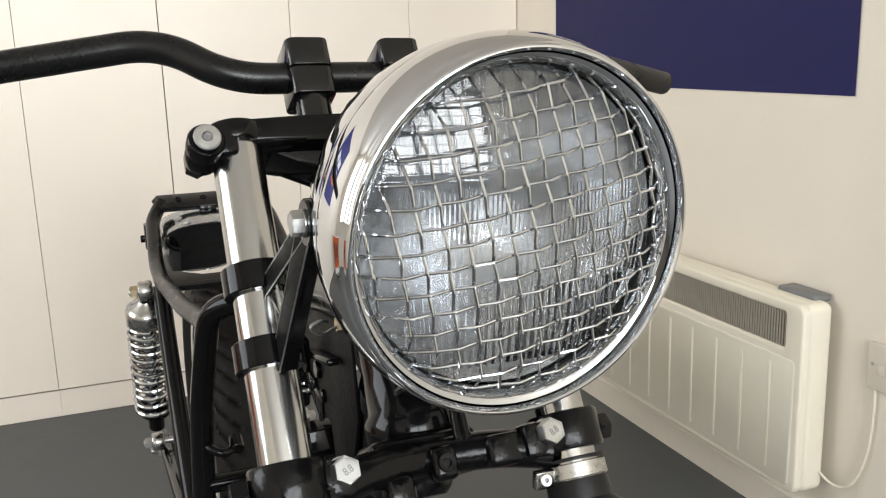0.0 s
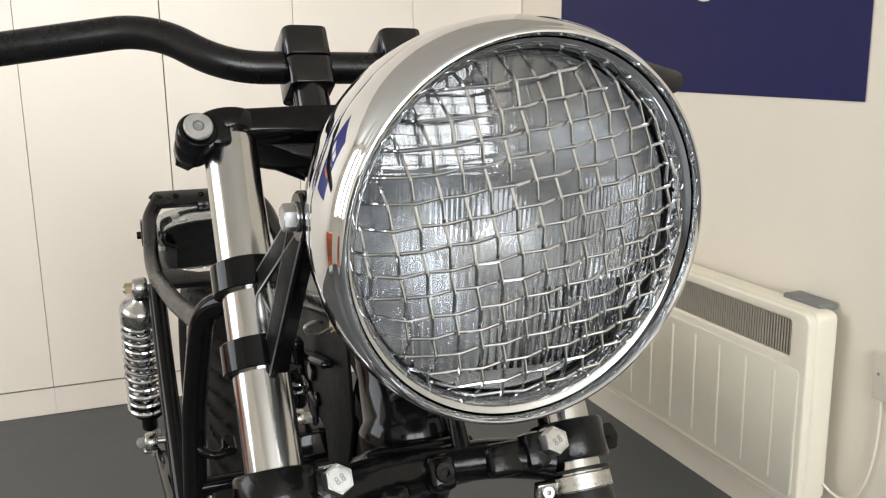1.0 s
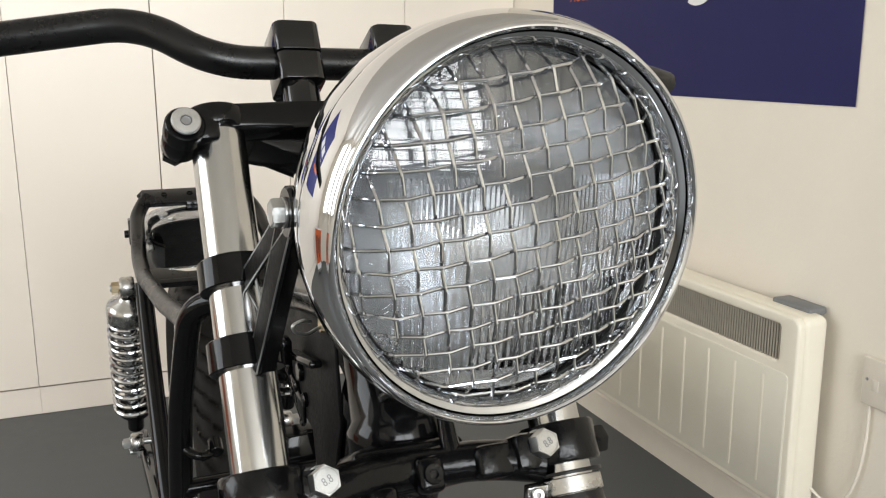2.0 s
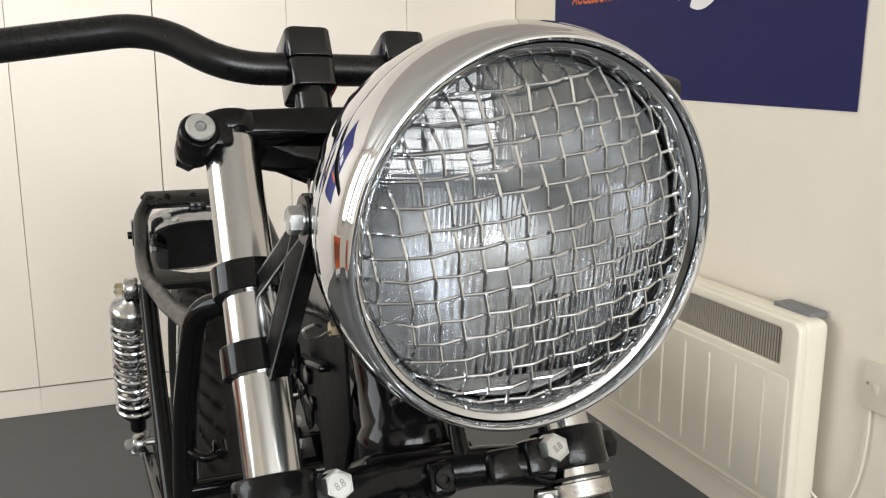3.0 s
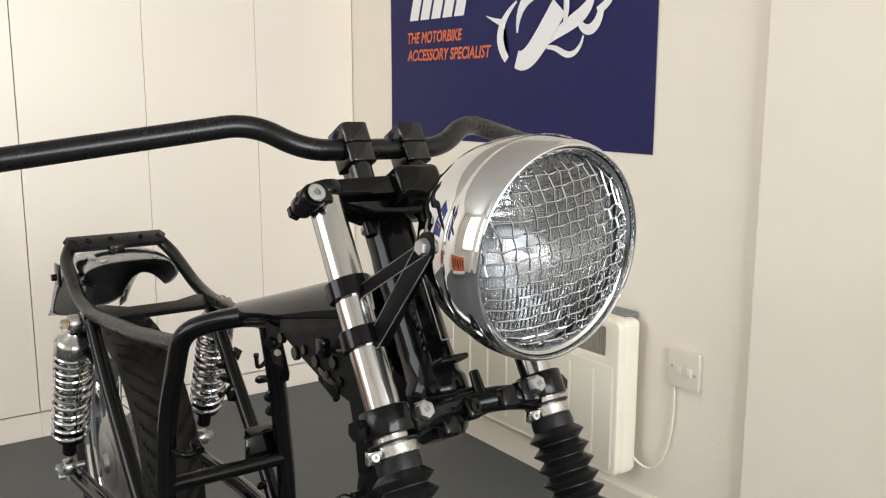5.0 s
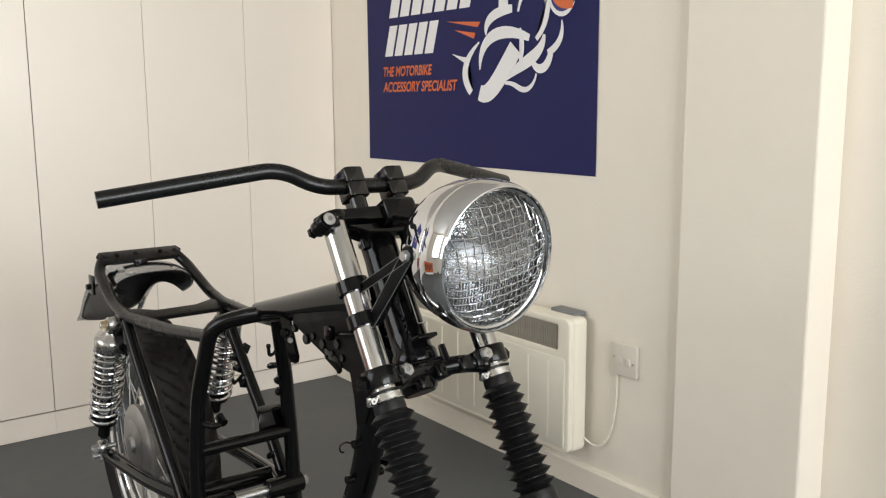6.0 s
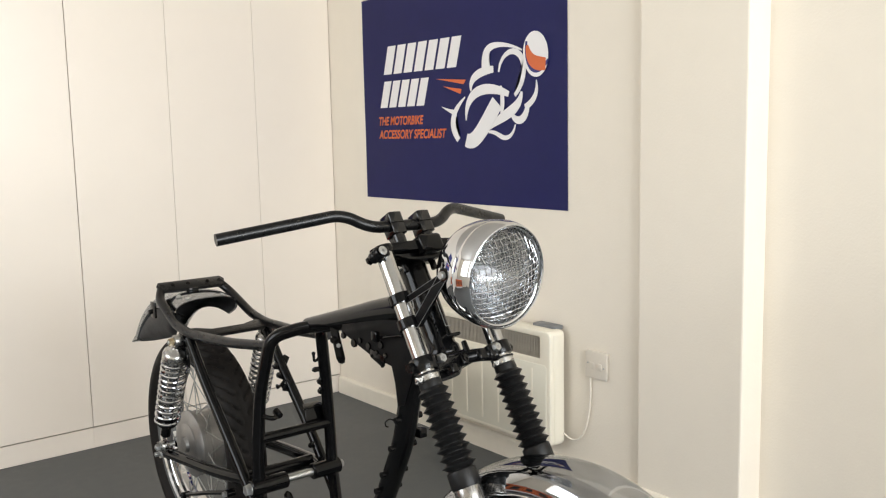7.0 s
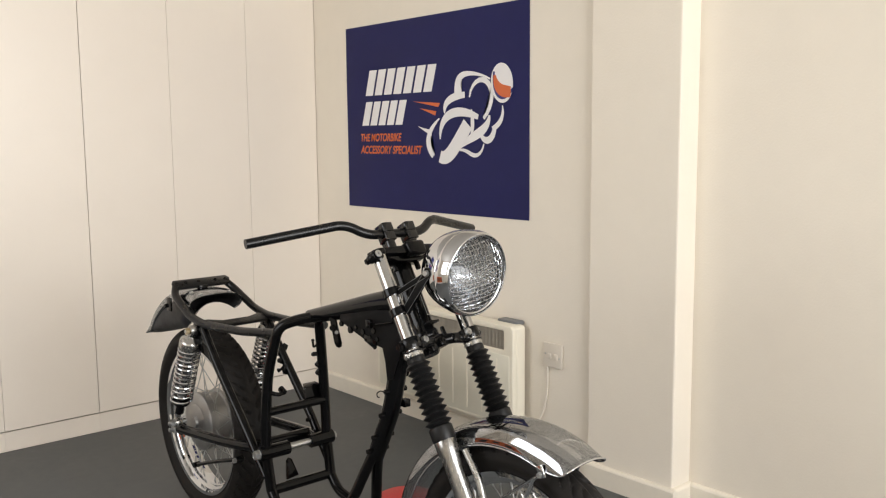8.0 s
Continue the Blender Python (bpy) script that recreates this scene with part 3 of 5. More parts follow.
def display_board(at, turn):
    """A low free-standing board with an orange printed panel."""
    s = empty("display_board", at)
    s.rotation_euler = (0, 0, turn)
    bm = bmesh.new()
    block(bm, (0, 0.02, 0.03), (0.90, 0.16, 0.06), 0.015, seg=3)
    part("base", shade(bm, 50), ALLOY, s, "alloy base")
    bm = bmesh.new()
    block(bm, (0, 0, 0.36), (0.88, 0.010, 0.62), 0.002)
    part("sheet", bm, WHITEINK, s, "white board")
    bm = bmesh.new()
    block(bm, (0, -0.007, 0.40), (0.84, 0.004, 0.50))
    part("orange_panel", bm, ORANGE, s, "orange printed panel")
    for x, z, w, h in ((-0.30, 0.40, 0.09, 0.30), (-0.15, 0.44, 0.07, 0.26), (0.0, 0.38, 0.09, 0.30), (0.14, 0.44, 0.07, 0.26), (0.29, 0.40, 0.09, 0.32)):
        bm = bmesh.new()
        block(bm, (x, -0.0105, z), (w, 0.003, h))
        part("print_bar", bm, BLACKFILL, s)
    return tagged(s, "white display board with an orange panel standing on the floor", "board")


display_board((-1.84, 1.98, 0), radians(50))


def second_poster(x0, x1, z0, z1):
    """A navy poster hung flat on the wardrobe doors, out at the side."""
    s = empty("wall_poster", ((x0 + x1) / 2, YW, (z0 + z1) / 2))
    w, h = x1 - x0, z1 - z0
    bm = bmesh.new()
    block(bm, (0, -0.006, 0), (w, 0.004, h))
    part("sheet", bm, NAVY, s)
    for u, v, a, b, mat in ((-0.17, 0.10, 0.26, 0.11, WHITEINK), (0.17, 0.10, 0.28, 0.11, WHITEINK), (-0.10, -0.06, 0.40, 0.10, WHITEINK), (0.26, -0.06, 0.16, 0.10, WHITEINK), (-0.05, -0.2, 0.5, 0.05, ORANGE)):
        bm = bmesh.new()
        block(bm, (u * w, -0.0095, v * h), (a * w, 0.002, b * h))
        part("print_bar", bm, mat, s)
    return tagged(s, "navy poster with white print bars on the wardrobe doors", "poster")


second_poster(-1.42, -0.72, 0.98, 1.92)

# ---- the motorcycle: a bare frame on its wheels ----
BX, BY = 0.2035, 0.9                             # where its middle stands
BIKE = empty("motorcycle", (BX, BY, 0))
tagged(BIKE, "stripped black motorcycle frame with chrome headlamp and fenders on its wheels", "motorcycle")


U = Vector((0, 0.508, 0.8614))                  # up along the fork
HEAD = Vector((0, 0.568, 0.848))                # middle of the steering head
_to = Matrix.Translation(HEAD - Vector((0, BY, 0)))
STEER = Matrix.Translation((-0.008, 0, 0)) @ _to @ Matrix.Rotation(radians(3.2), 4, U) @ _to.inverted()
STEERED = ("front_wheel", "front_fender", "fork_leg", "front_axle", "lower_yoke", "upper_yoke", "bar_clamp", "handlebar", "headlamp", "lamp_band")


def bike_part(name, bm, mat, parent=None, label="", angle=40):
    """A part of the motorcycle, given with the room's y and with x from the bike's middle plane."""
    bmesh.ops.translate(bm, vec=(0, -BY, 0), verts=bm.verts)
    ob = part(name, shade(bm, angle), mat, parent or BIKE, label)
    if name in STEERED:
        ob.matrix_basis = STEER                 # the front end is turned a little
    return ob


def bike_bolt(name, at, direction, r, h, parent, mat=None, label="", socket=False, washer=True):
    return hexbolt(name, Vector(at) - Vector((0, BY, 0)), direction, r, h, parent, mat, label, socket, washer)


def tubes(name, paths, r, mat=BLACK, parent=None, bend=0.04, label="", flat=1.0):
    bm = bmesh.new()
    for p in paths:
        tube(bm, p, r, bend, flat=flat)
    return bike_part(name, bm, mat, parent, label)


# the frame
_bm = bmesh.new()
tube(_bm, [(0, 0.60, 0.862), (0, 0.72, 0.838), (0, 0.86, 0.802), (0, 1.03, 0.760)], (0.033, 0.019), 0.08, seg=20)
FRAME = bike_part("frame", _bm, BLACK, BIKE, "gloss black welded tube frame")
_bm = bmesh.new()
lathe(_bm, HEAD - U * 0.085, U, [(0.018, 0), (0.031, 0), (0.033, 0.003), (0.033, 0.018), (0.029, 0.024), (0.0275, 0.05), (0.0275, 0.125),
                                 (0.0275, 0.150), (0.0265, 0.165), (0.0265, 0.190), (0.018, 0.190)], 32)
bike_part("head_tube", _bm, BLACK, FRAME)
_bm = bmesh.new()
lathe(_bm, HEAD + U * 0.106, U, [(0.02, 0), (0.0280, 0), (0.0290, 0.001), (0.0290, 0.005), (0.0280, 0.006), (0.02, 0.006)], 32)
bike_part("bearing_cup", _bm, ZINC, FRAME, "bright steel bearing cup")
# stamped marks on the head tube, as plain bars
_bm = bmesh.new()
for _k in range(11):
    _c = HEAD + U * (0.048 - _k * 0.0082) + Vector((-0.0150, -0.0200, 0.0118))
    block(_bm, _c, (0.0012 + 0.0010 * (_k % 3 > 0), 0.0008, 0.0036), 0, Matrix.Rotation(radians(-37), 3, "Z") @ Matrix.Rotation(radians(-30), 3, "X"))
bike_part("stamped_mark", _bm, MARK, FRAME, "row of small stamped bars")
_bm = bmesh.new()
_pp = [HEAD + U * _h + Vector((_x, -0.0246, 0.0145)) for _x, _h in ((0.004, 0.045), (0.004, -0.030), (0.017, -0.030))]
for _p, _q in zip(_pp, _pp[1:]):
    rod(_bm, _p, _q, 0.0007, seg=6)
bike_part("plate_edge", _bm, ZINC, FRAME, "thin bright edge of the frame plate")
tubes("down_tube", [[(0, 0.575, 0.80), (0, 0.634, 0.700), (0, 0.667, 0.575), (0, 0.735, 0.440)]], (0.024, 0.022), parent=FRAME)
for _s in (-1, 1):
    tubes("lower_rail", [[(_s * 0.006, 0.732, 0.452), (_s * 0.020, 0.760, 0.39), (_s * 0.040, 0.790, 0.31), (_s * 0.080, 0.85, 0.225), (_s * 0.098, 0.95, 0.208), (_s * 0.10, 1.06, 0.222), (_s * 0.10, 1.098, 0.262)]],
          0.0145, parent=FRAME)
    tubes("seat_tube", [[(_s * 0.004, 1.000, 0.765), (_s * 0.030, 1.03, 0.757), (_s * (0.078 if _s < 0 else 0.056), 1.072, 0.738), (_s * (0.094 if _s < 0 else 0.087), 1.108, 0.60), (_s * 0.100, 1.118, 0.47), (_s * 0.102, 1.118, 0.37), (_s * 0.10, 1.098, 0.262)]],
          0.0150, parent=FRAME, bend=0.035)
    tubes("seat_rail", [[(_s * 0.080, 1.082, 0.716), (_s * 0.095, 1.25, 0.697), (_s * 0.110, 1.46, 0.688), (_s * 0.112, 1.545, 0.700), (_s * 0.106, 1.668, 0.752), (_s * 0.085, 1.700, 0.779)]],
          0.0125, SATIN, FRAME, 0.028)
    tubes("rear_stay", [[(_s * 0.112, 1.462, 0.675), (_s * 0.112, 1.375, 0.575), (_s * 0.110, 1.225, 0.425), (_s * 0.106, 1.115, 0.30)]], 0.0135, parent=FRAME)
    _bm = bmesh.new()
    plate(_bm, [(0, 0), (0.035, 0.004), (0.065, 0.05), (0.055, 0.10), (0.01, 0.085)], 0.004, (_s * 0.118, 1.452, 0.60), (0, 1, 0), (0, 0, 1), 0.001)
    bike_part("shock_plate", _bm, BLACK, FRAME)
    # gusset between backbone and down tube, with its lugs
    _bm = bmesh.new()
    plate(_bm, [(-0.005, 0.850), (0.245, 0.795), (0.250, 0.778), (0.228, 0.773), (0.180, 0.758), (0.130, 0.744), (0.100, 0.741),
                (0.066, 0.738), (0.056, 0.704), (0.050, 0.658), (0.030, 0.665), (-0.020, 0.775)], 0.003, (_s * 0.024, 0.6, 0), (0, 1, 0), (0, 0, 1), 0.0008)
    bike_part("gusset", _bm, MATT, FRAME)
    for _y, _z, _r in ((0.84, 0.772, 0.007), (0.80, 0.762, 0.009), (0.775, 0.772, 0.006), (0.745, 0.765, 0.008), (0.70, 0.775, 0.008), (0.715, 0.757, 0.005), (0.685, 0.756, 0.006)):
        _bm = bmesh.new()
        rod(_bm, (_s * 0.022, _y, _z), (_s * 0.0295, _y, _z), _r, seg=14)
        bike_part("lug", _bm, BLACK, FRAME)
for _c, _z3, _bv, _a in (((-0.033, 0.66, 0.80), (0.010, 0.09, 0.006), 0.002, -12), ((-0.040, 0.70, 0.795), (0.012, 0.018, 0.022), 0.003, 0)):
    _bm = bmesh.new()
    block(_bm, _c, _z3, _bv, Matrix.Rotation(radians(_a), 3, "X"))
    bike_part("cable_bracket", _bm, BLACK, FRAME)
# cross tubes and the pivot
_bm = bmesh.new()
rod(_bm, (-0.096, 1.115, 0.486), (0.096, 1.115, 0.486), 0.0125, seg=18)
bike_part("cross_tube", _bm, BLACK, FRAME)
_bm = bmesh.new()
rod(_bm, (-0.10, 1.100, 0.262), (0.10, 1.100, 0.262), 0.0145, seg=18)
bike_part("cross_tube", _bm, BLACK, FRAME)
for _a, _b in ((-0.128, -0.032), (0.040, 0.118)):
    _bm = bmesh.new()
    rod(_bm, (_a, 1.113, 0.371), (_b, 1.113, 0.371), 0.020, seg=22, chamfer=0.002)
    bike_part("pivot_sleeve", _bm, BLACK, FRAME)
_bm = bmesh.new()
rod(_bm, (-0.04, 1.113, 0.371), (0.048, 1.113, 0.371), 0.0095, seg=18)
bike_part("pivot_spindle", _bm, ZINC, FRAME, "bare steel spindle")
bike_bolt("pivot_nut", (-0.128, 1.113, 0.371), (-1, 0, 0), 0.013, 0.012, FRAME)
bike_bolt("pivot_nut", (0.118, 1.113, 0.371), (1, 0, 0), 0.010, 0.010, FRAME)
_bm = bmesh.new()
plate(_bm, [(-0.02, 0), (0.024, 0), (0.012, 0.03), (0.006, 0.052), (-0.002, 0.058), (-0.010, 0.052), (-0.014, 0.03)], 0.012, (-0.01, 1.135, 0.268), (1, 0.25, 0), (0, 0.25, 1), 0.002)
bike_part("stand_lug", _bm, BLACK, FRAME)
# small brackets along the seat tube and the stay: bent hooks, tabs, lugs and a folded plate


def frame_hook(at, reach, lift):
    """A short bent hook of thick wire with a rounded end."""
    a = Vector(at)
    bm = bmesh.new()
    tube(bm, [a, a + Vector((-reach * 0.6, -0.004, -0.010)), a + Vector((-reach, -0.006, -0.012 + lift * 0.3)), a + Vector((-reach * 1.05, -0.006, lift))], 0.0034, 0.007, seg=10)
    lathe(bm, a + Vector((-reach * 1.05, -0.006, lift - 0.001)), (0, 0, 1), [(0, 0), (0.0040, 0.0010), (0.0048, 0.0040), (0.0036, 0.0075), (0, 0.0085)], 12)
    bike_part("cable_hook", bm, BLACK, FRAME)


def frame_tab(at, width, height, tilt):
    """A small welded tab with rounded ends and a boss on it."""
    a, c, d = Vector(at), math.cos(radians(tilt)), math.sin(radians(tilt))
    bm = bmesh.new()
    w, h = width / 2, height / 2
    plate(bm, [(-w, -h * 0.4), (-w * 0.6, -h), (w, -h * 0.8), (w, h * 0.8), (-w * 0.5, h), (-w * 0.9, h * 0.5)], 0.005, a, (c, 0, d), (-d, 0.1, c), 0.0012)
    rod(bm, a + Vector((-w * 0.4, -0.006, 0)), a + Vector((-w * 0.4, 0.006, 0)), h * 0.55, seg=12)
    bike_part("clip_bracket", bm, BLACK, FRAME)


frame_hook((0.064, 1.090, 0.668), 0.022, 0.006)
frame_tab((0.058, 1.098, 0.632), 0.030, 0.013, -4)
frame_tab((0.070, 1.106, 0.598), 0.018, 0.016, 60)
frame_tab((0.074, 1.110, 0.572), 0.018, 0.018, 75)
for _at, _w, _h, _a in (((0.098, 1.376, 0.578), 0.028, 0.018, -20), ((0.096, 1.358, 0.556), 0.028, 0.016, -35), ((0.099, 1.333, 0.532), 0.022, 0.030, -25),
                        ((0.126, 1.385, 0.592), 0.022, 0.024, -30), ((0.094, 1.200, 0.405), 0.024, 0.014, 10), ((0.090, 1.150, 0.345), 0.020, 0.022, -15)):
    frame_tab(_at, _w, _h, _a)
frame_hook((0.100, 1.345, 0.545), 0.024, -0.012)
# a folded plate that ties the seat tube to the stay
_bm = bmesh.new()
plate(_bm, [(-0.034, -0.020), (0.026, -0.030), (0.030, 0.018), (0.006, 0.022), (-0.030, 0.012)], 0.003, (0.066, 1.130, 0.512), (1, 0.1, 0), (0, 0.2, 1), 0.001)
plate(_bm, [(-0.034, 0), (0.028, 0), (0.024, 0.024), (-0.020, 0.026)], 0.003, (0.066, 1.130, 0.528), (1, 0.1, 0), (0, 1, 0.2), 0.001)
bike_part("tie_plate", _bm, BLACK, FRAME)
_bm = bmesh.new()
tube(_bm, [(-0.096, 1.108, 0.548), (-0.082, 1.090, 0.541), (-0.066, 1.09, 0.537), (-0.055, 1.10, 0.545)], 0.006, 0.01)
rod(_bm, (-0.055, 1.088, 0.541), (-0.055, 1.108, 0.549), 0.009)
bike_part("brake_pin", _bm, BLACK, FRAME)
# hanging tab under the backbone
_bm = bmesh.new()
plate(_bm, [(-0.009, 0.075), (0.009, 0.075), (0.010, 0.004), (0.007, -0.006), (0, -0.009), (-0.007, -0.006), (-0.010, 0.004)], 0.005, (-0.006, 0.885, 0.706), (0.80, -0.60, 0), (-0.12, 0.16, 1), 0.0012)
rod(_bm, (-0.023, 0.890, 0.752), (-0.005, 0.900, 0.752), 0.0075)
bike_part("tank_tab", _bm, BLACK, FRAME)
bike_bolt("tab_screw", (-0.0135, 0.8820, 0.741), (-0.60, -0.80, 0), 0.0048, 0.0025, FRAME, ZINC, washer=False)
_bm = bmesh.new()
lathe(_bm, (-0.0085, 0.8815, 0.706), (-0.60, -0.80, 0), [(0.0034, -0.001), (0.0038, 0.0014), (0.0056, 0.0014), (0.0060, -0.001)], 16)
bike_part("hole_rim", _bm, CAST, FRAME)
# a small two-hole tab hanging from the gusset's edge
_bm = bmesh.new()
plate(_bm, [(-0.024, 0.014), (0.026, 0.004), (0.026, -0.014), (0.020, -0.019), (-0.024, -0.004)], 0.003, (-0.0265, 0.715, 0.748), (0, -1, 0), (0, 0, 1), 0.0008)
bike_part("gusset_tab", _bm, BLACK, FRAME)
for _y, _z in ((0.732, 0.7475), (0.697, 0.7325)):
    _bm = bmesh.new()
    lathe(_bm, (-0.0280, _y, _z), (-1, 0, 0), [(0.0020, -0.001), (0.0023, 0.0008), (0.0036, 0.0008), (0.0039, -0.001)], 14)
    bike_part("hole_rim", _bm, CAST, FRAME)
_bm = bmesh.new()
block(_bm, (0.034, 0.655, 0.590), (0.02, 0.022, 0.02), 0.003)
bike_part("engine_lug", _bm, BLACK, FRAME)
for _y, _z in ((0.650, 0.63), (0.672, 0.565), (0.705, 0.50), (0.728, 0.458)):
    for _s in (-1, 1):
        _bm = bmesh.new()
        rod(_bm, (_s * 0.018, _y, _z), (_s * 0.033, _y, _z), 0.007, seg=12)
        bike_part("engine_lug", _bm, BLACK, FRAME)
tubes("wire_clip", [[(-0.018, 0.655, 0.622), (-0.04, 0.658, 0.634), (-0.052, 0.658, 0.630), (-0.050, 0.658, 0.620), (-0.044, 0.658, 0.618)]], 0.0014, BLACK, FRAME, 0.004)
# a loop of bent wire held by a nut on the side of the gusset
tubes("wire_clip", [[(-0.026, 0.600, 0.8435), (-0.036, 0.596, 0.8425), (-0.044, 0.592, 0.8400), (-0.053, 0.589, 0.8440), (-0.055, 0.588, 0.8490), (-0.047, 0.590, 0.8515), (-0.041, 0.593, 0.8490)]], 0.0013, ZINC, FRAME, 0.003)
bike_bolt("clip_nut", (-0.0255, 0.600, 0.844), (-1, 0, 0), 0.0060, 0.0060, FRAME, BRASS)
# rear rack plate, strap and cross strap
_bm = bmesh.new()
plate(_bm, [(-0.088, -0.020), (0.092, -0.020), (0.104, 0.008), (0.096, 0.024), (-0.092, 0.024), (-0.102, 0.008)], 0.005, (0, 1.690, 0.780), (1, 0, 0), (0, 0.9, 0.43), 0.001)
block(_bm, (0, 1.676, 0.770), (0.178, 0.003, 0.010), 0.001)
bike_part("rack_plate", _bm, SATIN, FRAME)
for _x in (-0.055, -0.01, 0.05):
    _bm = bmesh.new()
    lathe(_bm, (_x, 1.6915, 0.7855), (0, -0.43, 0.9), [(0.0030, -0.001), (0.0034, 0.0010), (0.0052, 0.0010), (0.0056, -0.001)], 16)
    bike_part("hole_rim", _bm, CAST, FRAME)
_bm = bmesh.new()
plate(_bm, [(-0.108, -0.024), (0.104, -0.024), (0.108, 0.014), (0.085, 0.022), (0.045, 0.006), (-0.045, 0.006), (-0.085, 0.026), (-0.112, 0.028)], 0.004, (0, 1.455, 0.688), (1, 0, 0), (0, 0.95, 0.30), 0.001)
block(_bm, (0, 1.442, 0.679), (0.20, 0.003, 0.014), 0.001)
bike_part("cross_strap", _bm, SATIN, FRAME)
_bm = bmesh.new()
block(_bm, (-0.118, 1.685, 0.722), (0.006, 0.034, 0.045), 0.002)
rod(_bm, (-0.112, 1.70, 0.715), (-0.128, 1.70, 0.715), 0.007)
bike_part("lamp_bracket", _bm, BLACK, FRAME)
_bm = bmesh.new()
block(_bm, (-0.005, 1.675, 0.765), (0.03, 0.02, 0.018), 0.002)
bike_part("lamp_bracket", _bm, BLACK, FRAME)

# swinging arm
_bm = bmesh.new()
for _s in (-1, 1):
    tube(_bm, [(_s * 0.075, 1.12, 0.372), (_s * 0.098, 1.20, 0.362), (_s * 0.112, 1.35, 0.344), (_s * 0.118, 1.66, 0.313)], 0.0155, 0.06)
tube(_bm, [(-0.09, 1.20, 0.364), (0.09, 1.20, 0.364)], 0.017)
SWING = bike_part("swinging_arm", _bm, BLACK)
for _s in (-1, 1):
    _bm = bmesh.new()
    block(_bm, (_s * 0.118, 1.675, 0.312), (0.008, 0.085, 0.034), 0.003)
    bike_part("axle_plate", _bm, BLACK, SWING)
    bike_bolt("axle_nut", (_s * 0.123, 1.66, 0.312), (_s, 0, 0), 0.0135, 0.012, SWING)
    _bm = bmesh.new()
    rod(_bm, (_s * 0.135, 1.66, 0.312), (_s * 0.150, 1.66, 0.312), 0.0065)
    bike_part("axle_end", _bm, ZINC, SWING)
    bike_bolt("chain_adjuster", (_s * 0.118, 1.715, 0.312), (0, 1, 0), 0.007, 0.010, SWING)
_bm = bmesh.new()
tube(_bm, [(-0.108, 1.26, 0.312), (-0.112, 1.40, 0.270), (-0.110, 1.555, 0.215)], 0.006, 0.05)
rod(_bm, (-0.098, 1.265, 0.311), (-0.122, 1.265, 0.311), 0.010)
rod(_bm, (-0.098, 1.555, 0.215), (-0.120, 1.555, 0.215), 0.009)
bike_part("torque_arm", _bm, BLACK, SWING)
bike_bolt("torque_bolt", (-0.122, 1.265, 0.311), (-1, 0, 0), 0.007, 0.006, SWING)


# shock absorbers
def shock(s):
    top, low = Vector((s * 0.136, 1.483, 0.669)), Vector((s * 0.136, 1.622, 0.345))
    w = (low - top).normalized()
    length = (low - top).length
    bm = bmesh.new()
    lathe(bm, top + w * 0.018, w, [(0, 0), (0.012, 0), (0.016, 0.005), (0.027, 0.011), (0.0325, 0.016), (0.0345, 0.022), (0.0345, 0.042), (0.0325, 0.045), (0, 0.045)], 32)
    ob = bike_part("shock_absorber", bm, ALLOY, BIKE, "bright alloy shock absorber with an exposed coil spring")
    bm = bmesh.new()
    n, turns, r = 280, 11.5, 0.0318
    a, b, _ = basis(w)
    pts = []
    for k in range(n + 1):
        t = k / n
        ang = 2 * math.pi * turns * (t + 0.18 * t * (1 - t))
        pts.append(top + w * (0.066 + t * 0.198) + (a * math.cos(ang) + b * math.sin(ang)) * (r if 0.02 < t < 0.98 else r * 0.96))
    tube(bm, pts, 0.0041, raw=True, seg=8)
    bike_part("spring", bm, SPRING, ob, "chrome coil spring")
    bm = bmesh.new()
    lathe(bm, top + w * 0.07, w, [(0, 0), (0.012, 0), (0.012, 0.13), (0.016, 0.132), (0.016, 0.20), (0, 0.20)], 20)
    bike_part("damper", bm, SEAL, ob, "dark polished damper body")
    bm = bmesh.new()
    lathe(bm, top + w * 0.262, w, [(0.012, 0), (0.028, 0), (0.029, 0.003), (0.028, 0.009), (0.018, 0.014), (0.014, 0.018), (0.014, 0.050), (0, 0.054)], 24)
    bike_part("spring_seat", bm, BLACK, ob, "black lower spring seat")
    for at in (top, low):
        bm = bmesh.new()
        lathe(bm, at - Vector((s * 0.011, 0, 0)), (s, 0, 0), [(0.007, 0), (0.015, 0), (0.017, 0.003), (0.017, 0.019), (0.015, 0.022), (0.007, 0.022)], 22)
        bike_part("eye", bm, ALLOY, ob)
        bm = bmesh.new()
        rod(bm, at - Vector((s * 0.03, 0, 0)), at + Vector((s * 0.026, 0, 0)), 0.0058, seg=12)
        bike_part("stud", bm, ZINC, ob)
        bike_bolt("dome_nut", at + Vector((s * 0.012, 0, 0)), (s, 0, 0), 0.0098, 0.010, ob, BRASS if at is top else ZINC)
    return ob


for _s in (-1, 1):
    shock(_s)


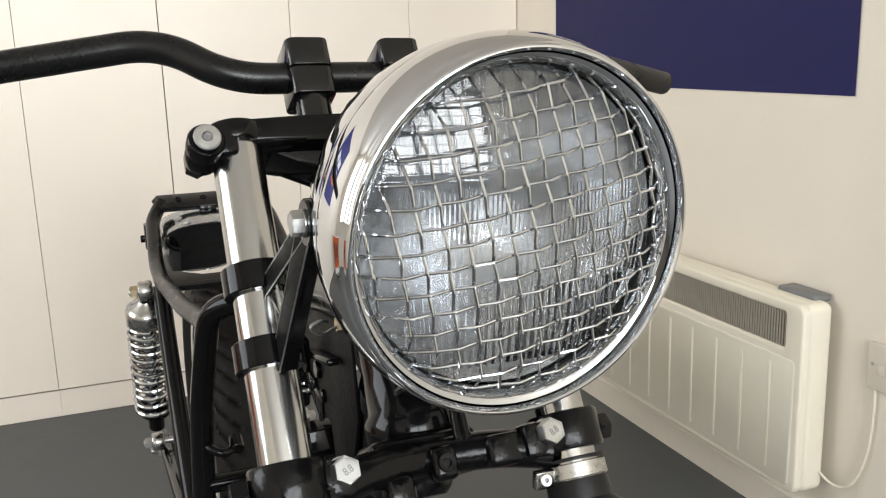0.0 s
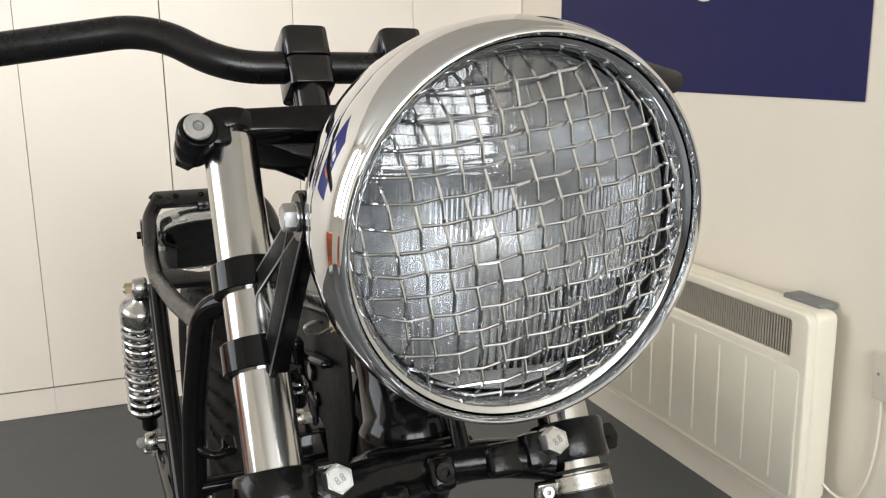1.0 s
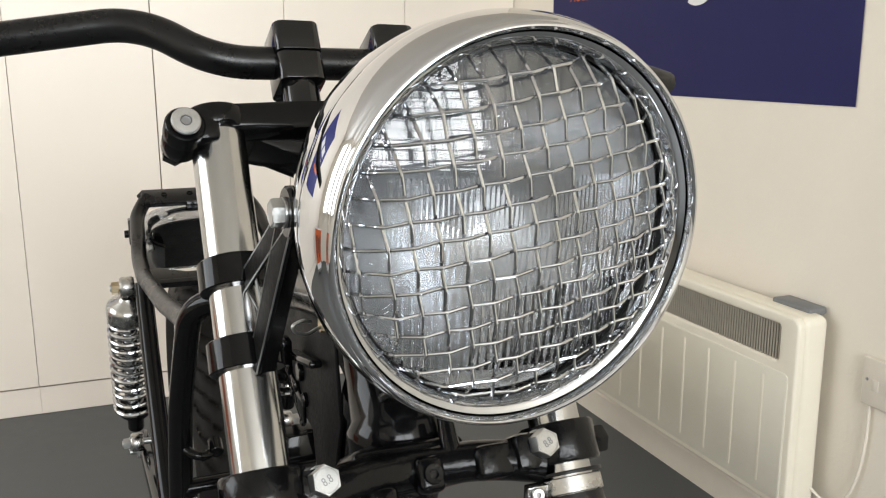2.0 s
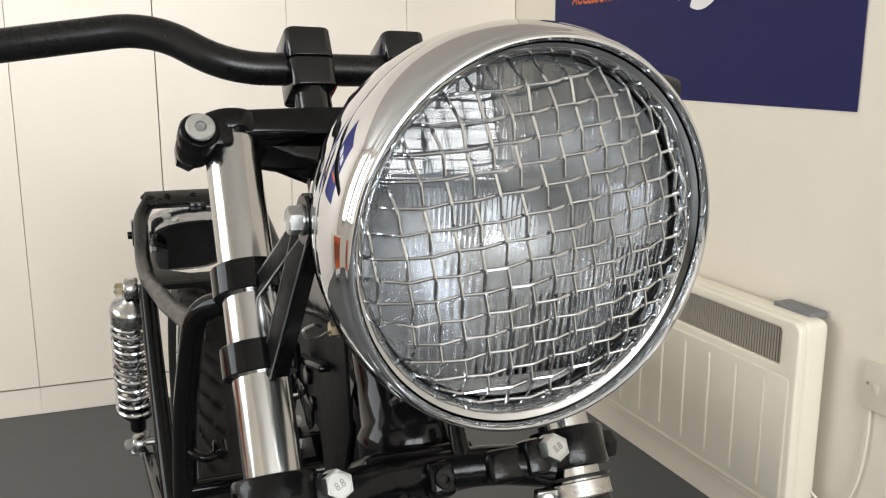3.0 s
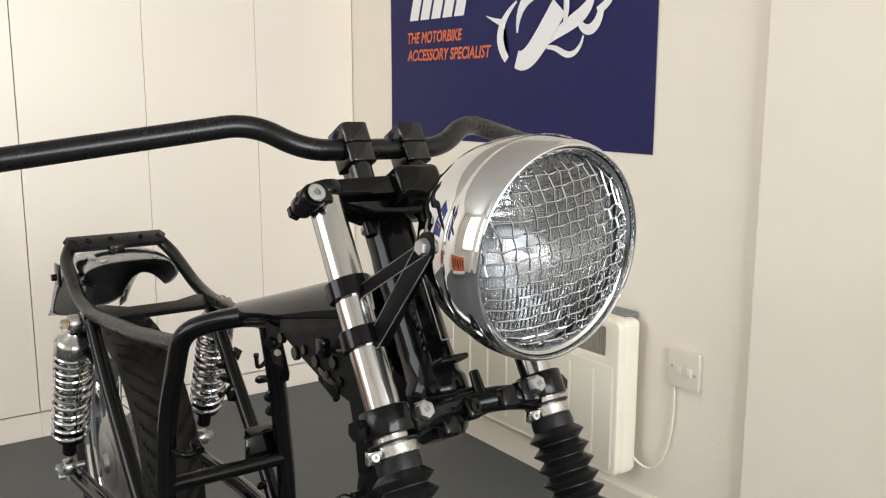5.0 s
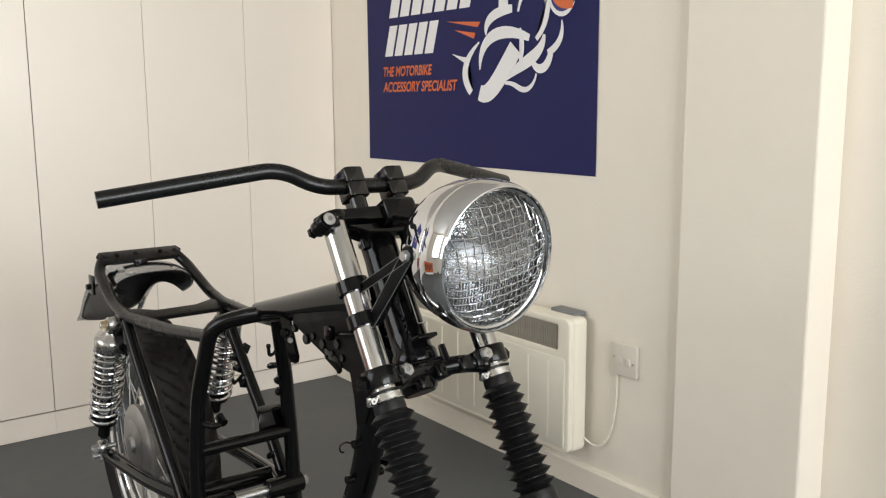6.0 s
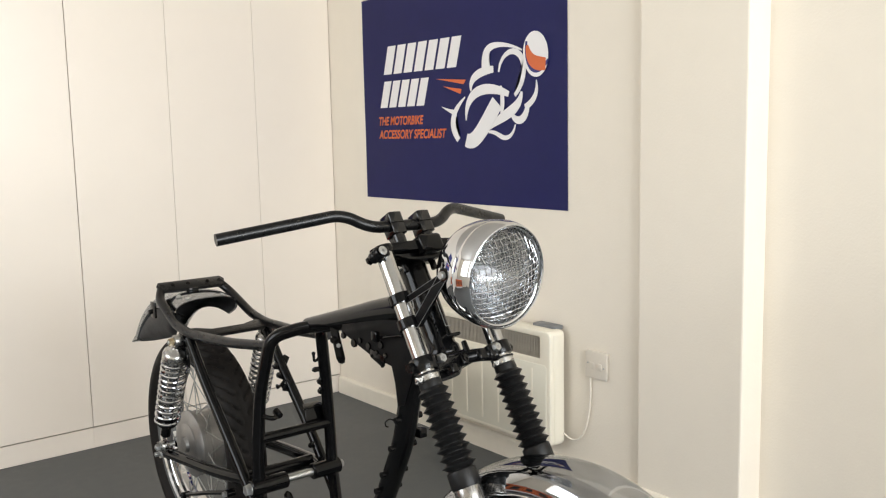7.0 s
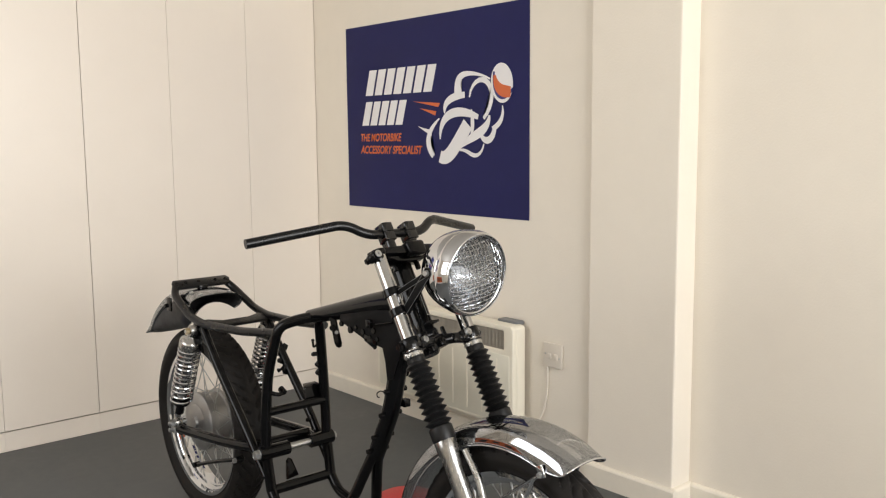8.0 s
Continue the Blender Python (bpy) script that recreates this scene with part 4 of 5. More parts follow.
# wheels
def wheel(name, centre, tyre_r, tyre_w, rim_r, hub_r, label, pattern):
    c = Vector(centre)
    bm = bmesh.new()
    rw = tyre_w * 0.32
    prof = [(rim_r - 0.006, -rw - 0.004), (rim_r + 0.004, -rw - 0.006), (rim_r + 0.006, -rw), (rim_r - 0.006, -rw + 0.006), (rim_r - 0.018, -rw * 0.45),
            (rim_r - 0.020, 0), (rim_r - 0.018, rw * 0.45), (rim_r - 0.006, rw - 0.006), (rim_r + 0.006, rw), (rim_r + 0.004, rw + 0.006), (rim_r - 0.006, rw + 0.004),
            (rim_r - 0.0095, rw * 0.95), (rim_r - 0.0105, rw * 0.66), (rim_r - 0.0200, rw * 0.52),
            (rim_r - 0.0215, rw * 0.30), (rim_r - 0.0265, rw * 0.22), (rim_r - 0.0270, -rw * 0.22), (rim_r - 0.0215, -rw * 0.30), (rim_r - 0.0200, -rw * 0.52), (rim_r - 0.0105, -rw * 0.66), (rim_r - 0.0095, -rw * 0.95)]
    lathe(bm, c, (1, 0, 0), prof, 96, closed=True)
    rim = bike_part(name, bm, CHROME, BIKE, label, 22)
    # tyre with grooves cut into the tread
    bm = bmesh.new()
    around, across = 384, 34
    half = []
    for k in range(across + 1):
        t = -1 + 2 * k / across
        x = tyre_w / 2 * math.copysign(min(1.0, abs(math.sin(t * math.pi / 2 * 1.05)) ** 0.9), t) if abs(t) < 0.86 else \
            math.copysign(tyre_w / 2 * (1 - (abs(t) - 0.86) / 0.14 * 0.34), t)
        r = rim_r + 0.002 + (tyre_r - rim_r - 0.002) * max(0.0, 1 - abs(t) ** 2.6) ** 0.85
        half.append((x, r, t))
    u, v, w = basis((1, 0, 0))
    rings = []
    for i in range(around):
        a = 2 * math.pi * i / around
        ring = []
        for x, r, t in half:
            g = 0.0
            if abs(t) < 0.62:
                phase = (i / 8.0 + pattern * abs(t) * 2.6 + (0.5 if t > 0 else 0)) % 1.0
                if phase < 0.26 and abs(t) > 0.06:
                    g = 0.0062
                if abs(t) < 0.035:
                    g = 0.003
            ring.append(bm.verts.new(c + w * x + (u * math.cos(a) + v * math.sin(a)) * (r - g)))
        rings.append(ring)
    for i in range(around):
        a, b = rings[i], rings[(i + 1) % around]
        for k in range(across):
            bm.faces.new((a[k], a[k + 1], b[k + 1], b[k]))
    bike_part("tyre", bm, TYRE, rim, "black rubber tyre with angled tread grooves", 50)
    bm = bmesh.new()
    lathe(bm, c, (1, 0, 0), [(0, -0.062), (0.018, -0.062), (0.022, -0.052), (hub_r * 0.62, -0.050), (hub_r * 0.92, -0.046), (hub_r, -0.040), (hub_r, -0.030), (hub_r * 0.93, -0.027), (hub_r * 0.93, -0.012), (hub_r * 0.96, -0.010), (hub_r * 0.96, -0.006), (hub_r * 0.93, -0.004),
                             (hub_r * 0.93, 0.024), (hub_r, 0.027), (hub_r, 0.038), (hub_r * 0.8, 0.044), (0.03, 0.050), (0.018, 0.060), (0, 0.060)], 56)
    bike_part("hub", bm, DULL, rim, "cast alloy brake hub")
    bm = bmesh.new()
    lathe(bm, c, (1, 0, 0), [(0.024, -0.0535), (hub_r * 0.60, -0.0525), (hub_r * 0.64, -0.0505), (hub_r * 0.60, -0.049), (0.024, -0.049)], 48, closed=True)
    bike_part("brake_plate", bm, DULL, rim, "dull turned brake plate")
    # laced spokes
    meshes = []
    for side in (-1, 1):
        for lean in (-1, 1):
            b2 = bmesh.new()
            p0 = Vector((side * 0.032, hub_r * 0.82, 0))
            ang = lean * radians(38)
            p1 = Vector((side * 0.006, math.cos(ang) * (rim_r - 0.022), math.sin(ang) * (rim_r - 0.022)))
            tube(b2, [p0, p1], 0.0016, seg=6)
            lathe(b2, p1, p0 - p1, [(0, -0.003), (0.0028, -0.003), (0.0026, 0.012), (0, 0.012)], 6)
            me = bpy.data.meshes.new("spoke")
            shade(b2)
            b2.to_mesh(me)
            b2.free()
            me.materials.append(ZINC)
            meshes.append(me)
    for k in range(36):
        sp = new("spoke", meshes[k % 4])
        sp.parent = rim
        sp.matrix_local = Matrix.Translation(c - Vector((0, BY, 0))) @ Matrix.Rotation(2 * math.pi * (k + (k % 2) * 0.2) / 36, 4, "X")
    return rim


REAR, FRONT = (0, 1.668, 0.316), (0, 0.212, 0.302)
wheel("rear_wheel", REAR, 0.318, 0.114, 0.243, 0.097, "chrome spoked rear wheel with a fat black tyre", 1.0)
wheel("front_wheel", FRONT, 0.302, 0.088, 0.238, 0.088, "chrome spoked front wheel partly hidden by its fender", -1.0)


# fenders
def section(k, m, half_w, low_r, ridge_r, turn, power):
    """A place on a fender's section: sideways and out from the axle; past 90 degrees the sides curl in."""
    p = radians(-turn + 2 * turn * k / m)
    base = math.cos(radians(turn))
    out = math.copysign(abs(math.cos(p)) ** power, math.cos(p))
    base = math.copysign(abs(base) ** power, base)
    return math.copysign(abs(math.sin(p)) ** power, p) * half_w, low_r + (ridge_r - low_r) * (out - base) / (1 - base)


def crowned(k, m, half_w, low_r, ridge_r):
    """A place on the front fender's section: a low crown, a crease and rounded sides."""
    p = -1 + 2 * k / m
    t, corner = abs(p), ridge_r - 0.012
    if t < 0.5:
        x, r = 0.86 * half_w * t / 0.5, ridge_r - 0.012 * (t / 0.5) ** 2.2
    else:
        s = (t - 0.5) / 0.5
        x, r = half_w * (0.86 + 0.14 * (1 - (1 - s) ** 2)), corner - (corner - low_r) * s
    return math.copysign(x, p), r


def fender(name, centre, ridge_r, half_w, a0, a1, mat, label, turn, power, edge, ridge):
    """A curved guard over a wheel; angles from straight up, towards the rear."""
    c = Vector(centre)
    bm = bmesh.new()
    n, m = 72, 36
    rows = []
    for i in range(n + 1):
        a = radians(a0 + (a1 - a0) * i / n)
        low = edge(math.degrees(a))
        row = []
        for k in range(m + 1):
            q = min(1.0, max(0.0, (k / m - 0.52) / 0.36))      # the far side hangs higher
            q = q * q * (3 - 2 * q)
            top = ridge(math.degrees(a)) * (1 - q) + ridge_r * q
            x, r = section(k, m, half_w, low * (1 - q) + 0.388 * q, top, turn, power)
            row.append(bm.verts.new(c + Vector((x, math.sin(a) * r, math.cos(a) * r))))
        rows.append(row)
    for p, q in zip(rows, rows[1:]):
        for k in range(m):
            bm.faces.new((p[k], p[k + 1], q[k + 1], q[k]))
    bmesh.ops.solidify(bm, geom=bm.faces, thickness=0.0016)
    return bike_part(name, bm, mat, BIKE, label, 60)


def rear_ridge(a):
    """The rear fender's crown draws in towards its tail."""
    return 0.448 - 0.056 * max(0.0, (a - 8) / 40) ** 1.3


def rear_edge(a):
    """Its sides are cut off nearly level towards the tail and rise to the front."""
    k = min(1.0, max(0.0, (a + 9) / 10))
    level = 0.322 - 0.060 * max(0.0, a / 47)
    return min(rear_ridge(a) - 0.010, level / math.cos(radians(max(a, 0))) + 0.075 * (1 - k * k * (3 - 2 * k)))


REAR_FENDER = fender("rear_fender", REAR, 0.448, 0.092, -11, 47, CHROME, "short chrome rear fender with a dark underside", 138, 0.82, lambda a: max(rear_edge(a), rear_ridge(a) - 0.052), rear_ridge)
_c = Vector(REAR)
_bm = bmesh.new()
_rows = []
for _i in range(33):
    _d = -10.5 + 56 * _i / 32
    _a = radians(_d)
    _sec = []
    for _k in range(21):
        _q = min(1.0, max(0.0, (_k / 20 - 0.52) / 0.36))
        _q = _q * _q * (3 - 2 * _q)
        _sec.append(section(_k, 20, 0.0880, (rear_edge(_d) + 0.001) * (1 - _q) + 0.389 * _q, rear_ridge(_d) * (1 - _q) + 0.448 * _q - 0.0045, 137, 0.82))
    _rows.append([_bm.verts.new(_c + Vector((_x, math.sin(_a) * _r, math.cos(_a) * _r))) for _x, _r in _sec])
for _p, _q in zip(_rows, _rows[1:]):
    for _k in range(20):
        _bm.faces.new((_p[_k], _p[_k + 1], _q[_k + 1], _q[_k]))
bmesh.ops.solidify(_bm, geom=_bm.faces, thickness=0.001)
bike_part("underside", _bm, UNDERSEAL, REAR_FENDER, "black underside")
bike_bolt("fender_bolt", (-0.05, 1.60, 0.752), (-0.3, -0.1, 1), 0.007, 0.005, REAR_FENDER)
_bm = bmesh.new()
tube(_bm, [(-0.050, 1.640, 0.757), (-0.068, 1.632, 0.752), (-0.082, 1.622, 0.738), (-0.087, 1.614, 0.716), (-0.085, 1.612, 0.700)], 0.0032, 0.008, seg=10)
bike_part("lamp_wire", _bm, RUBBER, REAR_FENDER, "black wire along the shoulder")
for _p, _d in (((-0.062, 1.634, 0.755), (-0.5, -0.2, 0.9)), ((-0.086, 1.618, 0.728), (-1, -0.3, 0.2)), ((-0.087, 1.612, 0.706), (-1, -0.3, 0))):
    bike_bolt("wire_cleat", _p, _d, 0.0075, 0.006, REAR_FENDER, ZINC)
bike_bolt("fender_bolt", (-0.084, 1.655, 0.716), (-1, -0.2, 0.3), 0.0065, 0.006, REAR_FENDER)
bike_bolt("fender_bolt", (-0.080, 1.690, 0.722), (-1, -0.2, 0.3), 0.0065, 0.006, REAR_FENDER)
bike_bolt("fender_bolt", (0.05, 1.60, 0.752), (0.3, -0.1, 1), 0.007, 0.005, REAR_FENDER)

def front_fender(centre, edge_r, ridge_r, half_w, a0, a1):
    """A crowned guard with rounded front corners and a rolled edge all round."""
    c = Vector(centre)
    bm = bmesh.new()
    n, m = 110, 40
    rows = []
    for i in range(n + 1):
        deg = a0 + (a1 - a0) * (i / n) ** 1.4
        a = radians(deg)
        t = max(0.0, 1 - (deg - a0) / 12.5)
        low = edge_r + (ridge_r - 0.013 - edge_r) * (1 - math.sqrt(max(0.0, 1 - t * t)))
        row = []
        for k in range(m + 1):
            x, r = crowned(k, m, half_w * (1 - 0.05 * t), low, ridge_r)
            row.append(bm.verts.new(c + Vector((x, math.sin(a) * r, math.cos(a) * r))))
        rows.append(row)
    for p, q in zip(rows, rows[1:]):
        for k in range(m):
            bm.faces.new((p[k], p[k + 1], q[k + 1], q[k]))
    rim = [r[0].co.copy() for r in rows[:0:-1]] + [v.co.copy() for v in rows[0]] + [r[m].co.copy() for r in rows[1:]]
    bmesh.ops.solidify(bm, geom=bm.faces, thickness=0.0016)
    tube(bm, [rim[0]] + [q for p, q in zip(rim, rim[1:]) if (q - p).length > 0.0012], 0.0022, raw=True, seg=8)
    return bike_part("front_fender", bm, CHROME, BIKE, "polished chrome front fender", 60)


FRONT_FENDER = front_fender(FRONT, 0.306, 0.3535, 0.068, -28.8, 108)
# flat chrome stays
for _s in (-1, 1):
    _a = radians(-20.5)
    _p = Vector((_s * 0.071, FRONT[1] + math.sin(_a) * 0.300, FRONT[2] + math.cos(_a) * 0.300))
    for _q in ((_s * 0.080, 0.270, 0.455), (_s * 0.080, 0.225, 0.330)):
        _bm = bmesh.new()
        tube(_bm, [_p, _p + Vector((_s * 0.003, 0.014, -0.010)), Vector(_q)], 0.0075, 0.01, flat=0.5)
        bike_part("stay", _bm, CHROME, FRONT_FENDER)
    _bm = bmesh.new()
    block(_bm, _p + Vector((0, 0, 0.006)), (0.004, 0.017, 0.026), 0.0015, Matrix.Rotation(radians(-22), 3, "X"))
    bike_part("stay_tab", _bm, CHROME, FRONT_FENDER)
    bike_bolt("stay_bolt", _p + Vector((_s * 0.003, 0, 0)), (_s, 0, 0), 0.0055, 0.004, FRONT_FENDER)

# ---- front fork ----
FD = 0.094
TURN = Matrix.Rotation(radians(-30.5), 3, "X")      # lies along the fork


def fork(s, z):
    """A place on the axis of a fork leg at a height."""
    return Vector((s * FD, 0.4685 + (z - 0.787) * 0.59, z))


for _s in (-1, 1):
    _bm = bmesh.new()
    rod(_bm, fork(_s, 0.560), fork(_s, 0.978), 0.0165, seg=40)
    LEG = bike_part("fork_leg", _bm, STEEL, BIKE, "bare polished steel fork tube")
    _bm = bmesh.new()
    o = fork(_s, 0.603)
    lathe(_bm, o, -U, [(0.0165, 0), (0.0235, 0.0), (0.0245, 0.002), (0.0245, 0.030), (0.0225, 0.045), (0.0205, 0.065), (0.0200, 0.22), (0.0215, 0.30), (0.024, 0.325), (0.022, 0.352), (0, 0.354)], 36)
    bike_part("slider", _bm, SLIDER, LEG, "satin alloy fork slider")
    _bm = bmesh.new()
    block(_bm, fork(_s, 0.46) + Vector((-_s * 0.022, 0.006, -0.01)), (0.02, 0.030, 0.05), 0.004, Matrix.Rotation(radians(-27), 3, "X"))
    block(_bm, fork(_s, 0.475) + Vector((_s * 0.002, -0.028, -0.01)), (0.016, 0.028, 0.022), 0.004)
    tube(_bm, [fork(_s, 0.585) + Vector((-_s * 0.02, -0.035, -0.002)), fork(_s, 0.53) + Vector((-_s * 0.018, -0.048, 0)), fork(_s, 0.47) + Vector((-_s * 0.014, -0.035, 0))], 0.008, 0.03)
    block(_bm, fork(_s, 0.418) + Vector((_s * 0.004, -0.026, 0.004)), (0.020, 0.030, 0.020), 0.005, TURN)
    rod(_bm, fork(_s, 0.418) + Vector((-_s * 0.004, -0.040, 0.004)), fork(_s, 0.418) + Vector((_s * 0.018, -0.040, 0.004)), 0.0085, seg=18)
    bike_part("fender_mount", _bm, ALLOY, LEG)
    # rubber gaiter with its folds
    _bm = bmesh.new()
    prof = [(0.0168, 0.0), (0.0205, 0.0), (0.0212, 0.008)]
    folds, h0, h1 = 10, 0.012, 0.158
    for k in range(folds):
        a = h0 + (h1 - h0) * k / folds
        w = (h1 - h0) / folds
        grow = 0.0285 + 0.0025 * k / folds
        prof += [(0.0208, a), (0.0208, a + w * 0.08), (grow - 0.0008, a + w * 0.48), (grow, a + w * 0.54), (grow - 0.0008, a + w * 0.60)]
    prof += [(0.0215, h1), (0.0262, h1 + 0.004), (0.0268, h1 + 0.008), (0.0268, h1 + 0.030), (0.0255, h1 + 0.034), (0.017, h1 + 0.034)]
    lathe(_bm, fork(_s, 0.7625), -U, prof, 40)
    bike_part("gaiter", _bm, RUBBER, LEG, "black ribbed rubber gaiter", 38)
    _bm = bmesh.new()
    lathe(_bm, fork(_s, 0.7715), -U, [(0.0168, 0), (0.0208, 0), (0.0215, 0.0006), (0.0215, 0.0095), (0.0208, 0.0101), (0.0168, 0.0101)], 40)
    block(_bm, fork(_s, 0.765) + Vector((-0.0265, -0.004, 0.004)), (0.014, 0.006, 0.012), 0.001)
    bike_part("hose_clip", _bm, ALLOY, LEG, "bright steel hose clip")
    _bm = bmesh.new()
    lathe(_bm, fork(_s, 0.7745), -U, [(0.0168, 0), (0.0225, 0), (0.0228, 0.001), (0.0225, 0.0022), (0.0168, 0.0022)], 40)
    bike_part("dust_lip", _bm, RUBBER, LEG)
    bike_bolt("clip_screw", fork(_s, 0.765) + Vector((-0.0275, -0.0068, 0.0045)), (-0.1, -0.9, 0.42), 0.0040, 0.0022, LEG, ZINC, socket=True, washer=False)

# axle through the front wheel
_bm = bmesh.new()
rod(_bm, (-0.112, FRONT[1], FRONT[2]), (0.112, FRONT[1], FRONT[2]), 0.0085)
bike_part("front_axle", _bm, ZINC)

def lettered(text, length, height):
    """Words in the built-in font as a thin raised mesh, centred on the origin."""
    cu = bpy.data.curves.new("mark", "FONT")
    cu.body, cu.size, cu.extrude = text, 1.0, 0.03
    tmp = bpy.data.objects.new("mark", cu)
    scene.collection.objects.link(tmp)
    bpy.context.view_layer.update()
    me = bpy.data.meshes.new_from_object(tmp.evaluated_get(bpy.context.evaluated_depsgraph_get()))
    bpy.data.objects.remove(tmp)
    xs, ys = [v.co.x for v in me.vertices], [v.co.y for v in me.vertices]
    x0, x1, y0, y1 = min(xs), max(xs), min(ys), max(ys)
    for v in me.vertices:
        v.co = Vector(((v.co.x - (x0 + x1) / 2) * length / (x1 - x0), (v.co.y - (y0 + y1) / 2) * height / (y1 - y0), v.co.z * 0.008))
    me.materials.clear()
    me.materials.append(STAMP)
    return me


def ob_mark(me, at):
    """Raised figures on a bolt head of the lower yoke."""
    ob = new("mark", me)
    ob.parent = LOW
    ob.matrix_local = Matrix.Translation(at - Vector((0, BY, 0))) @ Matrix.Rotation(radians(59.5), 4, "X") @ Matrix.Rotation(radians(25), 4, "Z")
    return ob


# lower yoke
_bm = bmesh.new()
_pts = [fork(-1, 0.783) + Vector((0.016, -0.004, 0)), (-0.045, 0.474, 0.786), (0, 0.490, 0.780), (0.045, 0.474, 0.786), fork(1, 0.783) + Vector((-0.016, -0.004, 0))]
tube(_bm, _pts, 0.0125, 0.03, seg=16)
block(_bm, (0, 0.500, 0.775), (0.075, 0.044, 0.030), 0.007, TURN, 3)
LOW = bike_part("lower_yoke", _bm, CAST, BIKE, "rough black cast lower fork yoke")
for _s in (-1, 1):
    _bm = bmesh.new()
    lathe(_bm, fork(_s, 0.789) - U * 0.012, U, [(0.0168, 0), (0.0228, 0), (0.0238, 0.0015), (0.0240, 0.0235), (0.0228, 0.025), (0.0168, 0.025)], 36)
    block(_bm, fork(_s, 0.788) + Vector((-_s * 0.026, -0.004, 0.002)), (0.022, 0.020, 0.023), 0.004, TURN)
    bike_part("fork_clamp", _bm, CAST, LOW)
    bike_bolt("yoke_bolt", (_s * 0.0690 + 0.0045, 0.4605, 0.7960), (0.05, -0.86, 0.508), 0.0086, 0.0095, LOW, ZINC, "zinc plated bolt head")
    _me = lettered("8.8", 0.0060, 0.0046)
    _o = ob_mark(_me, Vector((_s * 0.0690 + 0.0045, 0.4605, 0.7960)) + Vector((0.05, -0.86, 0.508)) * 0.0112)
    bike_bolt("yoke_nut", fork(_s, 0.787) + Vector((_s * 0.0235, 0.004, 0)), (_s, 0, 0), 0.0092, 0.009, LOW, CAST, washer=False)
_bm = bmesh.new()
lathe(_bm, HEAD - U * 0.122, U, [(0, 0), (0.022, 0), (0.026, 0.004), (0.030, 0.012), (0.030, 0.034), (0.026, 0.037), (0, 0.037)], 28)
bike_part("stem_boss", _bm, CAST, LOW)
_bm = bmesh.new()
rod(_bm, (0.024, 0.478, 0.786), Vector((0.024, 0.478, 0.786)) + U * 0.030, 0.0066, 0.0050, 14)
bike_part("cable_peg", _bm, CAST, LOW)
for _x, _y, _z, _w, _h in ((0.006, 0.474, 0.782, 0.018, 0.022), (0.046, 0.467, 0.787, 0.026, 0.021), (-0.026, 0.468, 0.772, 0.020, 0.020)):
    _bm = bmesh.new()
    block(_bm, (_x, _y, _z), (_w, 0.016, _h), 0.005, TURN, 3)
    bike_part("cast_lug", _bm, CAST, LOW)
_bm = bmesh.new()
lathe(_bm, (0.006, 0.4665, 0.786), (0, -0.86, 0.508), [(0.0028, -0.003), (0.0030, 0.0012), (0.0058, 0.0014), (0.0062, 0), (0.0062, -0.003)], 20)
bike_part("threaded_hole", _bm, CAST, LOW)
_bm = bmesh.new()
block(_bm, (0.006, 0.508, 0.822), (0.034, 0.020, 0.006), 0.002, TURN)
bike_part("lock_stop", _bm, CAST, LOW)

# upper yoke
_bm = bmesh.new()
plate(_bm, [(-0.116, 0.004), (-0.110, -0.018), (-0.085, -0.024), (-0.05, -0.024), (0, -0.026), (0.05, -0.024), (0.085, -0.024), (0.110, -0.018), (0.116, 0.004), (0.098, 0.020), (0.06, 0.034), (0.03, 0.040), (0, 0.044), (-0.03, 0.040), (-0.06, 0.034), (-0.098, 0.020)],
      0.018, (0, 0.5905, 0.9785), (1, 0, 0), U.cross(Vector((1, 0, 0))), 0.004)
plate(_bm, [(-0.078, 0.004), (-0.074, -0.008), (-0.040, -0.024), (0.034, -0.024), (0.074, -0.008), (0.078, 0.004)], 0.034, (0, 0.600, 0.974), (1, 0, 0), U, 0.004)
block(_bm, (0.006, 0.5735, 0.9885), (0.054, 0.034, 0.036), 0.008, TURN, 3)
TOP = bike_part("upper_yoke", _bm, BLACK, BIKE, "gloss black upper fork yoke")
for _s in (-1, 1):
    _bm = bmesh.new()
    lathe(_bm, fork(_s, 0.9765), U, [(0.010, 0), (0.0190, 0), (0.0205, 0.002), (0.0205, 0.012), (0.0190, 0.014), (0, 0.014)], 32)
    bike_part("tube_socket", _bm, BLACK, TOP)
    _bm = bmesh.new()
    _p = Vector((_s * 0.1160, 0.5595, 0.9855))
    lathe(_bm, _p, (0, 0.86, -0.508), [(0, 0), (0.0108, 0), (0.0119, 0.0015), (0.0119, 0.012), (0.0104, 0.0135), (0.0104, 0.016), (0.0114, 0.0175), (0.0114, 0.029), (0.0102, 0.031), (0, 0.031)], 28)
    block(_bm, _p + Vector((-_s * 0.012, 0.016, -0.006)), (0.018, 0.028, 0.022), 0.004, TURN)
    bike_part("pinch_lug", _bm, CAST, TOP)
    bike_bolt("pinch_bolt", (_s * 0.1160, 0.559, 0.986), (0, -0.86, 0.508), 0.0086, 0.0030, TOP, ZINC, "bright socket screw", socket=True, washer=False)
    bike_bolt("pinch_nut", (_s * 0.1185, 0.5875, 0.9685), (0, 0.86, -0.508), 0.008, 0.007, TOP, CAST, washer=False)
    _bm = bmesh.new()
    rod(_bm, Vector((_s * 0.035, 0.607, 0.972)), Vector((_s * 0.035, 0.607, 0.972)) - U * 0.040, 0.0065)
    bike_part("riser_stud", _bm, CAST, TOP)

# handlebar clamps and bar
BAR = Vector((0, 0.6315, 1.0220))


